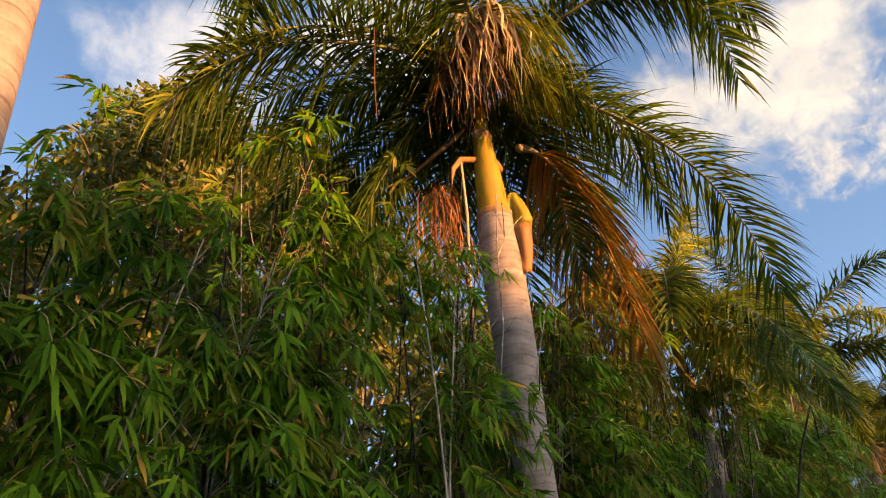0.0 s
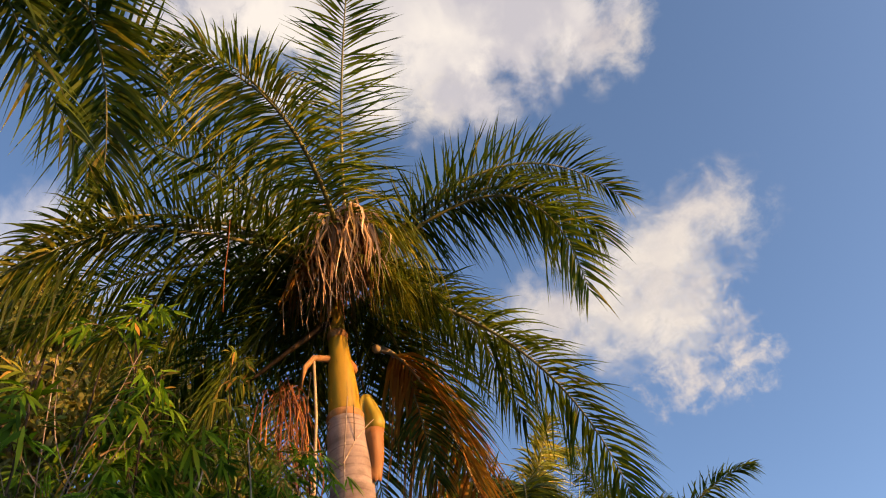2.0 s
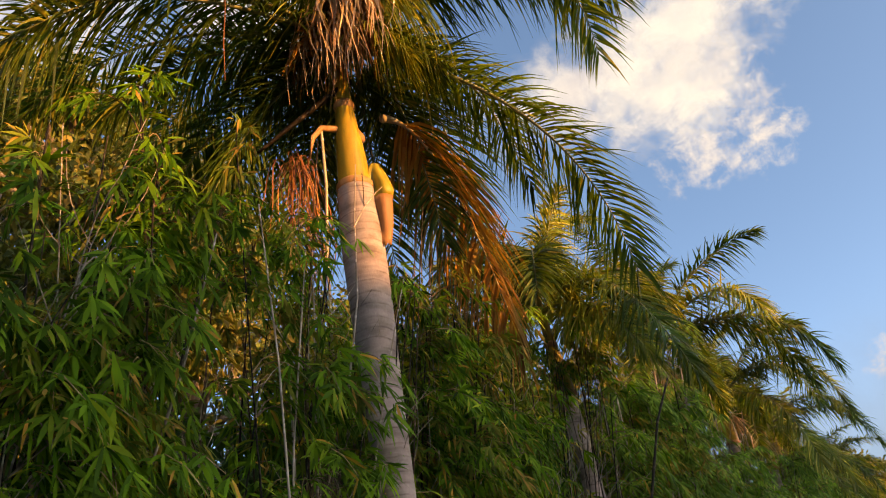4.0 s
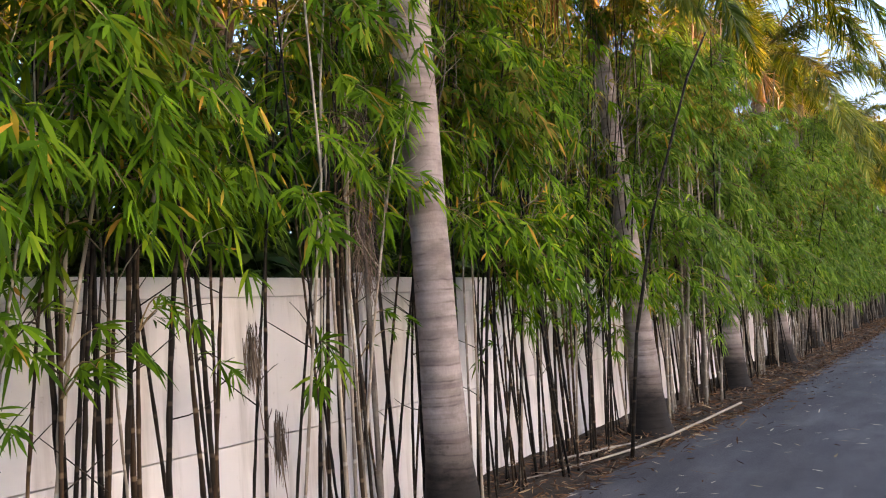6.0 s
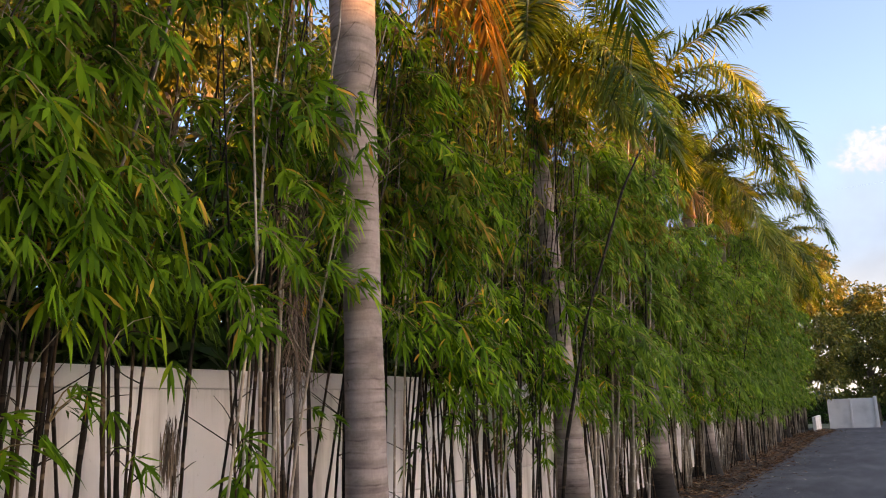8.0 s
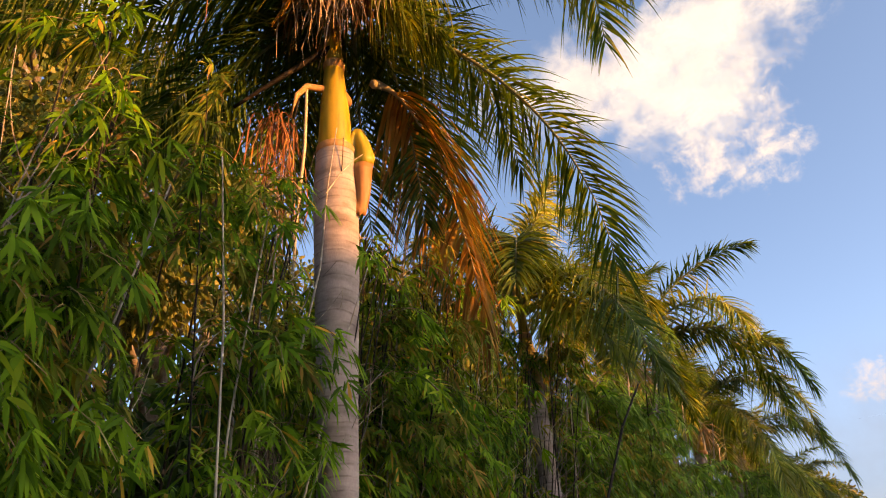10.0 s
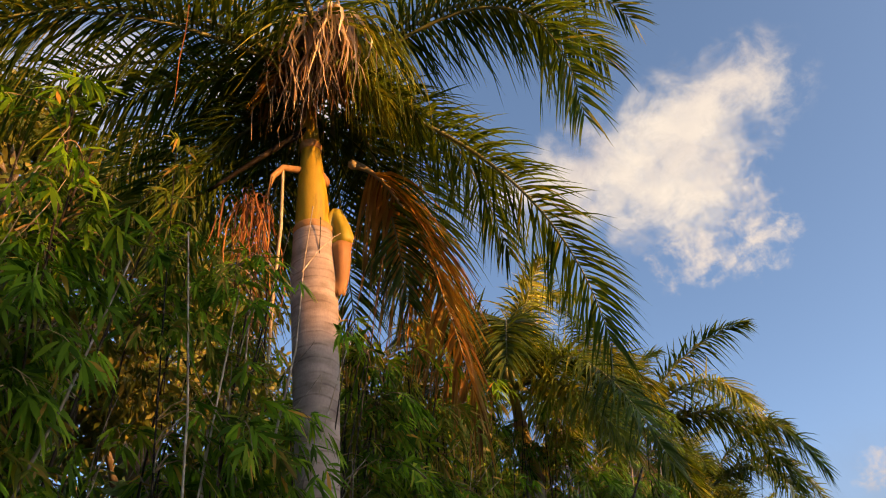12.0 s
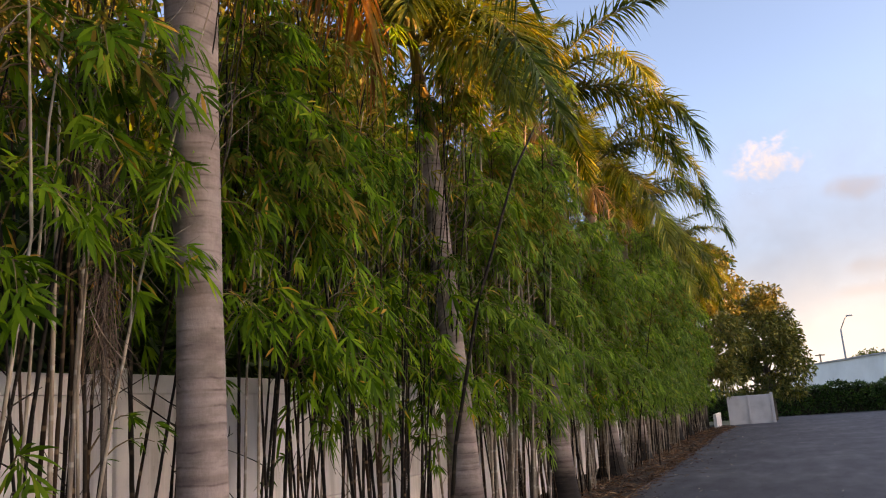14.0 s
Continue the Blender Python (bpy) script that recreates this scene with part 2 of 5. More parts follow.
def trunk_material():
    m, nodes, links, b = shader("palm_trunk", 0.85, 0, 0.2)
    tc = nodes.new("ShaderNodeTexCoord")
    wobble = noise_tex(nodes, links, 2.2, 3)
    sep = nodes.new("ShaderNodeSeparateXYZ")
    links.new(tc.outputs["Object"], sep.inputs[0])
    add = nodes.new("ShaderNodeMath")
    add.operation = "MULTIPLY_ADD"
    links.new(wobble.outputs[0], add.inputs[0])
    add.inputs[1].default_value = 0.09
    links.new(sep.outputs[2], add.inputs[2])
    mul = nodes.new("ShaderNodeMath")
    mul.operation = "MULTIPLY"
    links.new(add.outputs[0], mul.inputs[0])
    mul.inputs[1].default_value = 1.0
    rings = nodes.new("ShaderNodeTexNoise")
    rings.noise_dimensions = "1D"
    rings.inputs["Scale"].default_value, rings.inputs["Detail"].default_value = 7.0, 8.0
    rings.inputs["Roughness"].default_value = 0.72
    links.new(mul.outputs[0], rings.inputs["W"])
    r = ramp(nodes, [(0.25, (0.22, 0.17, 0.148)), (0.42, (0.28, 0.22, 0.192)), (0.58, (0.315, 0.25, 0.22)), (0.8, (0.38, 0.31, 0.275))])
    links.new(rings.outputs[0], r.inputs[0])
    cells = nodes.new("ShaderNodeTexVoronoi")
    cells.voronoi_dimensions, cells.feature = "1D", "DISTANCE_TO_EDGE"
    cells.inputs["Scale"].default_value = 11.0
    links.new(add.outputs[0], cells.inputs["W"])
    rc = ramp(nodes, [(0.0, (0.5, 0.46, 0.45)), (0.05, (0.72, 0.69, 0.67)), (0.11, (1, 1, 1))])
    links.new(cells.outputs["Distance"], rc.inputs[0])
    patch = noise_tex(nodes, links, 5.0, 4, 0.6)
    rpt = ramp(nodes, [(0.4, (0, 0, 0)), (0.62, (1, 1, 1))])
    links.new(patch.outputs[0], rpt.inputs[0])
    ring_col = mix_rgb(nodes, links, (1.0, 1.0, 1.0), rc.outputs[0], rpt.outputs[0])
    stain = noise_tex(nodes, links, 3.2, 6, 0.65, (1, 1, 2.2))
    rs = ramp(nodes, [(0.36, (0.5, 0.48, 0.45)), (0.56, (1, 1, 1))])
    links.new(stain.outputs[0], rs.inputs[0])
    col = mix_rgb(nodes, links, r.outputs[0], rs.outputs[0], 0.8, "MULTIPLY")
    col = mix_rgb(nodes, links, col, ring_col, 1.0, "MULTIPLY")
    fine = noise_tex(nodes, links, 70, 4, 0.7, (1, 1, 0.35))
    col = mix_rgb(nodes, links, col, fine.outputs[0], 0.22, "OVERLAY")
    band = nodes.new("ShaderNodeTexNoise")
    band.noise_dimensions = "1D"
    band.inputs["Scale"].default_value, band.inputs["Detail"].default_value = 11.0, 3.0
    links.new(add.outputs[0], band.inputs["W"])
    rb = ramp(nodes, [(0.34, (0.72, 0.68, 0.68)), (0.5, (1, 1, 1))])
    links.new(band.outputs[0], rb.inputs[0])
    where = nodes.new("ShaderNodeMath")
    where.operation = "MULTIPLY_ADD"
    links.new(stain.outputs[0], where.inputs[0])
    where.inputs[1].default_value = -2.2
    links.new(sep.outputs[2], where.inputs[2])
    rw = ramp(nodes, [(0.0, (1, 1, 1)), (1.0, (0.25, 0.25, 0.25))])
    half = nodes.new("ShaderNodeMath")
    half.operation = "MULTIPLY"
    half.inputs[1].default_value = 0.45
    links.new(where.outputs[0], half.inputs[0])
    links.new(half.outputs[0], rw.inputs[0])
    banded = mix_rgb(nodes, links, col, rb.outputs[0], 1.0, "MULTIPLY")
    col = mix_rgb(nodes, links, col, banded, rw.outputs[0])
    # old damp foot of the trunk, mossy and ragged, with ground shade painted in
    foot = nodes.new("ShaderNodeMath")
    foot.operation = "MULTIPLY_ADD"
    links.new(stain.outputs[0], foot.inputs[0])
    foot.inputs[1].default_value = -0.85
    links.new(sep.outputs[2], foot.inputs[2])
    rf = ramp(nodes, [(0.0, (0.025, 0.024, 0.02)), (0.14, (0.2, 0.19, 0.17)), (0.45, (1, 1, 1))])
    links.new(foot.outputs[0], rf.inputs[0])
    links.new(mix_rgb(nodes, links, col, rf.outputs[0], 0.95, "MULTIPLY"), b.inputs["Base Color"])
    hs = mix_rgb(nodes, links, rings.outputs[0], fine.outputs[0], 0.4)
    bump(nodes, links, hs, b, 0.4, 0.008)
    return m


def two_tone(name, scale, stops, rough=0.8, fine_scale=90, bump_strength=0.3, bump_dist=0.004, stretch=None, spec=0.3):
    m, nodes, links, b = shader(name, rough, 0, spec)
    n = noise_tex(nodes, links, scale, 6, 0.6, stretch)
    r = ramp(nodes, stops)
    links.new(n.outputs[0], r.inputs[0])
    f = noise_tex(nodes, links, fine_scale, 4, 0.7)
    links.new(mix_rgb(nodes, links, r.outputs[0], f.outputs[0], 0.2, "OVERLAY"), b.inputs["Base Color"])
    bump(nodes, links, f.outputs[0], b, bump_strength, bump_dist)
    return m


TRUNK = trunk_material()
SHEATH = two_tone("crownshaft_skin", 4.0, [(0.3, (0.16, 0.115, 0.012)), (0.5, (0.31, 0.2, 0.016)), (0.75, (0.4, 0.24, 0.025))], 0.45, 120, 0.15, 0.002, (4, 4, 0.7))
SHEATH_LIME = two_tone("young_sheath", 4.0, [(0.3, (0.2, 0.15, 0.012)), (0.55, (0.3, 0.22, 0.018)), (0.75, (0.34, 0.21, 0.03))], 0.5, 120, 0.15, 0.002, (4, 4, 0.7))
SHEATH_ORANGE = two_tone("curled_sheath", 4.0, [(0.3, (0.19, 0.08, 0.025)), (0.55, (0.26, 0.115, 0.035)), (0.75, (0.29, 0.15, 0.04))], 0.6, 120, 0.15, 0.002, (4, 4, 0.7))
SHEATH_DRY = two_tone("dry_sheath", 5.0, [(0.3, (0.2, 0.095, 0.035)), (0.6, (0.34, 0.18, 0.07)), (0.8, (0.42, 0.26, 0.12))], 0.75, 140, 0.3, 0.003, (3, 3, 0.6))
RACHIS = two_tone("frond_rachis", 6.0, [(0.3, (0.09, 0.1, 0.03)), (0.7, (0.2, 0.18, 0.06))], 0.5)
RACHIS_DRY = two_tone("dry_stalk", 6.0, [(0.3, (0.28, 0.2, 0.1)), (0.7, (0.45, 0.37, 0.24))], 0.7)
FALLEN_STALK = two_tone("weathered_stalk", 9.0, [(0.3, (0.2, 0.155, 0.115)), (0.6, (0.34, 0.28, 0.22)), (0.8, (0.45, 0.39, 0.32))], 0.8)
BARK = two_tone("bark", 7.0, [(0.3, (0.07, 0.05, 0.04)), (0.7, (0.2, 0.16, 0.12))], 0.9, 50, 0.6, 0.02)
MULCH = two_tone("mulch_soil", 6.0, [(0.3, (0.016, 0.012, 0.009)), (0.55, (0.045, 0.031, 0.021)), (0.8, (0.1, 0.07, 0.045))], 0.95, 60, 0.9, 0.03)
GRASS = two_tone("far_ground", 0.6, [(0.3, (0.1, 0.105, 0.05)), (0.7, (0.2, 0.18, 0.11))], 0.95, 30, 0.6, 0.03)
CAP = two_tone("wall_cap_paint", 1.6, [(0.25, (0.53, 0.48, 0.445)), (0.5, (0.68, 0.625, 0.59)), (0.8, (0.74, 0.69, 0.65))], 0.75, 120, 0.2, 0.002)
POLE = two_tone("galvanised_pole", 5.0, [(0.3, (0.22, 0.22, 0.22)), (0.7, (0.36, 0.36, 0.36))], 0.5)
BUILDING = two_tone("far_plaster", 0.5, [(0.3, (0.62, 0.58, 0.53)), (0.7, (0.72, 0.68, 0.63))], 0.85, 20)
# white of the added, unseen shading block, kept pale to bounce light back
BLOCKER_WHITE = two_tone("blocker_white", 0.5, [(0.3, (0.7, 0.67, 0.63)), (0.7, (0.8, 0.78, 0.74))], 0.85, 20)
ROOF = two_tone("roof_edge", 1.0, [(0.3, (0.2, 0.19, 0.18)), (0.7, (0.3, 0.28, 0.26))], 0.8, 20)


def wall_material():
    m, nodes, links, b = shader("wall_paint", 0.8, 0, 0.25)
    n = noise_tex(nodes, links, 1.1, 6, 0.6)
    r = ramp(nodes, [(0.28, (0.57, 0.51, 0.475)), (0.5, (0.7, 0.635, 0.6)), (0.75, (0.76, 0.7, 0.66))])
    links.new(n.outputs[0], r.inputs[0])
    runs = noise_tex(nodes, links, 1.6, 5, 0.6, (5, 5, 0.35))
    rr = ramp(nodes, [(0.36, (0.66, 0.64, 0.6)), (0.52, (1, 1, 1))])
    links.new(runs.outputs[0], rr.inputs[0])
    col = mix_rgb(nodes, links, r.outputs[0], rr.outputs[0], 0.7, "MULTIPLY")
    spots = noise_tex(nodes, links, 14, 4, 0.7)
    rsp = ramp(nodes, [(0.28, (0.6, 0.57, 0.52)), (0.36, (1, 1, 1))])
    links.new(spots.outputs[0], rsp.inputs[0])
    col = mix_rgb(nodes, links, col, rsp.outputs[0], 0.5, "MULTIPLY")
    links.new(col, b.inputs["Base Color"])
    f = noise_tex(nodes, links, 160, 3, 0.7)
    bump(nodes, links, f.outputs[0], b, 0.25, 0.003)
    return m


WALL = wall_material()


def asphalt_material():
    m, nodes, links, b = shader("asphalt", 0.72, 0, 0.4)
    n = noise_tex(nodes, links, 0.35, 6, 0.6)
    r = ramp(nodes, [(0.3, (0.038, 0.038, 0.046)), (0.52, (0.06, 0.06, 0.07)), (0.72, (0.1, 0.097, 0.104))])
    links.new(n.outputs[0], r.inputs[0])
    streak = noise_tex(nodes, links, 0.8, 4, 0.6, (3.2, 0.9, 1))
    rst = ramp(nodes, [(0.35, (0.68, 0.68, 0.7)), (0.52, (1.0, 1.0, 1.0)), (0.7, (1.5, 1.47, 1.42))])
    links.new(streak.outputs[0], rst.inputs[0])
    col = mix_rgb(nodes, links, r.outputs[0], rst.outputs[0], 1.0, "MULTIPLY")
    f = noise_tex(nodes, links, 120, 3, 0.8)
    rf = ramp(nodes, [(0.3, (0.65, 0.65, 0.65)), (0.7, (1.4, 1.4, 1.4))])
    links.new(f.outputs[0], rf.inputs[0])
    links.new(mix_rgb(nodes, links, col, rf.outputs[0], 0.7, "MULTIPLY"), b.inputs["Base Color"])
    bump(nodes, links, f.outputs[0], b, 0.7, 0.006)
    return m


ASPHALT = asphalt_material()

# ---- mesh helpers ----


def mesh_of(name, verts, faces, material, smooth=False):
    me = bpy.data.meshes.new(name)
    me.from_pydata([tuple(v) for v in verts], [], faces)
    if smooth:
        me.polygons.foreach_set("use_smooth", [True] * len(me.polygons))
    me.materials.append(material)
    me.update()
    return me


def part_mesh(name, me, parent=None, label="", kind=""):
    ob = new(name, me)
    ob.parent = parent
    return tagged(ob, label, kind=kind)


def part(name, bm, material, parent=None, label="", smooth=False):
    me = bpy.data.meshes.new(name)
    bm.normal_update()
    bm.to_mesh(me)
    bm.free()
    if smooth:
        me.polygons.foreach_set("use_smooth", [True] * len(me.polygons))
    me.materials.append(material)
    return part_mesh(name, me, parent, label)


def empty(name, loc, label, category, group="", kind=""):
    ob = new(name)
    ob.empty_display_size = 0.2
    ob.location = loc
    return tagged(ob, label, category, group, kind)


def tube(points, radii, sides=7, close=True):
    """Verts and faces of a tube along points."""
    verts, faces = [], []
    pts = [Vector(p) for p in points]
    ref = Vector((0, 0, 1))
    for i, p in enumerate(pts):
        d = (pts[min(i + 1, len(pts) - 1)] - pts[max(i - 1, 0)]).normalized()
        a = d.cross(ref if abs(d.z) < 0.95 else Vector((1, 0, 0))).normalized()
        b = d.cross(a)
        for k in range(sides):
            w = 2 * math.pi * k / sides
            verts.append(p + (a * math.cos(w) + b * math.sin(w)) * radii[i])
    for i in range(len(pts) - 1):
        for k in range(sides):
            k2 = (k + 1) % sides
            faces.append((i * sides + k, i * sides + k2, (i + 1) * sides + k2, (i + 1) * sides + k))
    if close:
        faces.append(tuple(range(sides - 1, -1, -1)))
        faces.append(tuple((len(pts) - 1) * sides + k for k in range(sides)))
    return verts, faces


def join(lists):
    verts, faces = [], []
    for v, f in lists:
        o = len(verts)
        verts += list(v)
        faces += [tuple(i + o for i in q) for q in f]
    return verts, faces


def box(bm, x0, x1, y0, y1, z0, z1, bevel=0.0):
    m = Matrix.Translation(((x0 + x1) / 2, (y0 + y1) / 2, (z0 + z1) / 2)) @ Matrix.Diagonal((x1 - x0, y1 - y0, z1 - z0, 1))
    g = bmesh.ops.create_cube(bm, size=1, matrix=m)
    if bevel:
        es = list({e for v in g["verts"] for e in v.link_edges})
        bmesh.ops.bevel(bm, geom=es, offset=bevel, segments=2, affect="EDGES", profile=0.6)


def blades(base, direction, side, length, width, droop, steps=3, fullest=0.4):
    """Many narrow leaf blades at once: arrays of base, direction, side (n,3), length, width, droop (n). Returns verts, faces."""
    n = len(base)
    ts = np.linspace(0, 1, steps + 1)
    prof = np.where(ts < fullest, 0.3 + 0.7 * ts / fullest, ((1 - ts) / (1 - fullest)) ** 0.75)
    prof[-1] = 0
    rows = []
    for t, w in zip(ts, prof):
        c = base + direction * (length * t)[:, None]
        c = c + np.array([0, 0, -1.0]) * (droop * length * t * t)[:, None]
        if w > 0:
            rows += [c - side * (width * w / 2)[:, None], c + side * (width * w / 2)[:, None]]
        else:
            rows.append(c)
    k = len(rows)
    verts = np.stack(rows, 1).reshape(-1, 3)
    faces = []
    for i in range(n):
        o = i * k
        for j in range(steps - 1):
            faces.append((o + 2 * j, o + 2 * j + 1, o + 2 * j + 3, o + 2 * j + 2))
        j = steps - 1
        faces.append((o + 2 * j, o + 2 * j + 1, o + 2 * j + 2))
    return verts.tolist(), faces


def unit(a):
    return a / np.maximum(np.linalg.norm(a, axis=-1, keepdims=True), 1e-9)

# ---- ground, road, walls ----
EDGE_Y = (-30.0, 6.0, 9.0, 12.7, 20.0, 38.0, 46.0, 60.0)
EDGE_X = (-3.35, -3.35, -3.15, -2.8, -2.62, -2.4, -1.9, -1.6)


def edge_x(y):
    return float(np.interp(y, EDGE_Y, EDGE_X))


def build_ground():
    verts, faces = [], []
    ring = [0, 90, 200, 450, 1000, 2500]
    for r in ring[1:]:
        for k in range(32):
            a = 2 * math.pi * k / 32
            verts.append((r * math.cos(a), r * math.sin(a) + 20, -0.06))
    verts.append((0, 20, -0.06))
    c = len(verts) - 1
    for k in range(32):
        faces.append((k, (k + 1) % 32, c))
        for i in range(len(ring) - 2):
            faces.append((i * 32 + k, (i + 1) * 32 + k, (i + 1) * 32 + (k + 1) % 32, i * 32 + (k + 1) % 32))
    tagged(new("ground", mesh_of("ground", verts, faces, GRASS)), "dull green and brown ground around the lane", "ground", kind="structure")


def build_road():
    ys = np.concatenate([np.arange(-30, 4, 2.0), np.arange(4, 40, 0.35), np.arange(40, 62.1, 1.0)])
    verts, faces = [], []
    cols = [0.0, 0.25, 0.8, 2.0, 5.0, 9.0, 15.3]
    for y in ys:
        ex = edge_x(y) + 0.09 * noise.noise((y * 0.9, 0, 0)) + 0.04 * noise.noise((y * 4.1, 3, 0))
        for j, c in enumerate(cols):
            z = 0.0 if j else -0.05
            z += 0.012 * noise.noise((c * 0.6, y * 0.4, 5)) if j > 1 else 0
            verts.append((ex + c, y, z))
    k = len(cols)
    for i in range(len(ys) - 1):
        for j in range(k - 1):
            faces.append((i * k + j, i * k + j + 1, (i + 1) * k + j + 1, (i + 1) * k + j))
    tagged(new("road", mesh_of("road", verts, faces, ASPHALT, True)), "dark grey worn asphalt lane beside the bamboo hedge", "road", kind="structure")


def build_bed():
    ys = np.arange(-30, 50, 0.25)
    verts, faces = [], []
    for y in ys:
        e = edge_x(y)
        for j in range(9):
            u = j / 8
            x = -4.15 + (e + 0.3 + 4.15) * u
            z = 0.05 * (1 - u) + 0.05 * noise.noise((x * 2.2, y * 2.2, 1)) + 0.03 * noise.noise((x * 7, y * 7, 2)) + (0.0 if u < 0.9 else -0.055)
            verts.append((x, y, z))
    for i in range(len(ys) - 1):
        for j in range(8):
            faces.append((i * 9 + j, i * 9 + j + 1, (i + 1) * 9 + j + 1, (i + 1) * 9 + j))
    tagged(new("planting_bed", mesh_of("planting_bed", verts, faces, MULCH, True)), "dark mulch strip at the foot of the wall", "ground", kind="structure")


build_ground()
build_road()
build_bed()

WALL_X, WALL_H, BAY, POST_Y = -4.1, 1.95, 3.05, 5.72


def build_wall():
    wall = empty("wall_west", (WALL_X, 5.7, 0), "cream painted concrete panel wall behind the bamboo", "wall", kind="structure")
    wall.location = (0, 0, 0)
    bm = bmesh.new()
    box(bm, -0.12, 0.0, 0.07, BAY - 0.07, -0.1, 0.868, 0.006)
    low = part("panel", bm, WALL, wall)
    bm = bmesh.new()
    box(bm, -0.12, 0.0, 0.07, BAY - 0.07, 0.876, 1.8165, 0.004)
    high = part("panel", bm, WALL, wall)
    bm = bmesh.new()
    box(bm, -0.135, 0.012, 0.07, BAY - 0.07, 1.818, WALL_H, 0.01)
    cap = part("cap", bm, CAP, wall)
    bm = bmesh.new()
    box(bm, -0.16, 0.03, -0.068, 0.068, -0.1, WALL_H + 0.035, 0.012)
    post = part("post", bm, CAP, wall)
    first = True
    for k in range(-6, 13):
        y = POST_Y + k * BAY
        for ob in (low, high, cap, post):
            o = ob if first else ob.copy()
            if not first:
                scene.collection.objects.link(o)
            o.location = (WALL_X, y, 0.012 * math.sin(k * 2.3))
        first = False
    # far return wall at the end of the lane
    end = tagged(new("wall_end"), "short pale wall closing the bed at the lane's end", "wall", kind="structure")
    bm = bmesh.new()
    box(bm, -1.95, 0.28, 49.3, 49.45, -0.1, 1.52, 0.01)
    part("panel", bm, CAP, end)
    bm = bmesh.new()
    box(bm, 0.283, 0.43, 49.22, 49.5, -0.1, 1.6, 0.012)
    part("post", bm, CAP, end)
    bm = bmesh.new()
    box(bm, -0.9, -0.8, 49.24, 49.298, -0.1, 1.55, 0.01)
    part("post", bm, CAP, end)
    bm = bmesh.new()
    box(bm, -2.5, -2.35, 44.2, 49.2, -0.1, 0.72, 0.02)
    part("low_wall", bm, WALL, end)


build_wall()


def build_far_building_and_blocker():
    b = tagged(new("far_building"), "long low pale grey building behind the hedge", "building", kind="structure")
    foot = [(3.6, 85.0), (10.2, 61.4), (60.0, 72.0), (60.0, 110.0), (3.6, 110.0)]
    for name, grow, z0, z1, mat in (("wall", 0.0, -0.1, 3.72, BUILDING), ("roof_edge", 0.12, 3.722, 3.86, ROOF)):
        bm = bmesh.new()
        ring = [bm.verts.new((x + (grow if x > 20 else -grow), y + (grow if y > 100 else -grow), z0)) for x, y in foot]
        face = bm.faces.new(ring)
        up = bmesh.ops.extrude_face_region(bm, geom=[face])
        bmesh.ops.translate(bm, vec=(0, 0, z1 - z0), verts=[v for v in up["geom"] if isinstance(v, bmesh.types.BMVert)])
        bmesh.ops.recalc_face_normals(bm, faces=bm.faces)
        part(name, bm, mat, b)
    # unseen block added to shade the lane; stepped heights set the shadow line
    s = tagged(new("side_building"), "unseen stepped white block added across the lane to cast shade", "building", kind="structure")
    for y0, y1, h in ((-120, 5.4, 13.8), (5.402, 10.4, 14.4), (10.402, 15.4, 15.0), (15.402, 24.4, 15.5), (24.402, 38.4, 16.0), (38.402, 190, 15.4)):
        bm = bmesh.new()
        box(bm, 60.0, 80, y0, y1, -0.1, h)
        part("wall", bm, BLOCKER_WHITE, s)
        bm = bmesh.new()
        box(bm, 59.9, 80, y0, y1, h + 0.002, h + 0.15, 0.02)
        part("roof_edge", bm, ROOF, s)


build_far_building_and_blocker()


def cloud(az, el, rx, ry, mat, turn=0.0, label="white evening cloud lit warm from the side"):
    """A far cloud, seen az degrees clockwise from +y and el degrees up, with half its width and height in degrees."""
    far = 1900.0 + 150.0 * len([o for o in scene.objects if o.name.startswith("backdrop_cloud")])
    a, e = radians(az), radians(el)
    way = Vector((math.sin(a) * math.cos(e), math.cos(a) * math.cos(e), math.sin(e)))
    me = mesh_of("backdrop_cloud", [(-rx, -ry, 0), (rx, -ry, 0), (rx, ry, 0), (-rx, ry, 0)], [(0, 1, 2, 3)], mat)
    ob = tagged(new("backdrop_cloud", me), label, "cloud", kind="structure")
    eye = Vector((0, 0.8, 1.6))
    ob.matrix_world = look(eye + way * far, eye + way * 2 * far, turn) @ Matrix.Diagonal((far * radians(1), far * radians(1), 1, 1))


# glowing sheet added to brighten the lowest sky behind the haze
cloud(10, 0.5, 60, 13, SKY_GLOW, label="glowing sheet added as pale warm light low over the horizon")
# sheet of painted haze, added to dim the sky near the horizon
cloud(8, 1.0, 60, 27, SKY_VEIL, label="grey-blue sheet painted as evening haze to tone down the low sky")
cloud(-24, 62.5, 22, 13, CLOUD_WHITE, -10)
cloud(-9, 58.0, 14, 8.0, CLOUD_WHITE)
cloud(-17, 55.5, 9, 5.5, CLOUD_PUFF)
cloud(2, 54.5, 6, 4.5, CLOUD_PUFF)
cloud(2.2, 40.4, 6.4, 5.4, CLOUD_PUFF)
cloud(-2.4, 39.0, 8.0, 6.0, CLOUD_PUFF)
cloud(-8.5, 38.4, 9.5, 5.8, CLOUD_PUFF)
cloud(-15.0, 37.6, 9.5, 5.0, CLOUD_PUFF)
cloud(-6.0, 35.2, 7.0, 5.2, CLOUD_PUFF)
cloud(-1.0, 35.2, 4.4, 3.6, CLOUD_WISP)
cloud(-5.0, 31.4, 5.0, 3.6, CLOUD_WISP)
cloud(0.0, 31.2, 3.8, 3.8, CLOUD_WISP)
cloud(-57, 44.5, 9.5, 8.0, CLOUD_THIN)
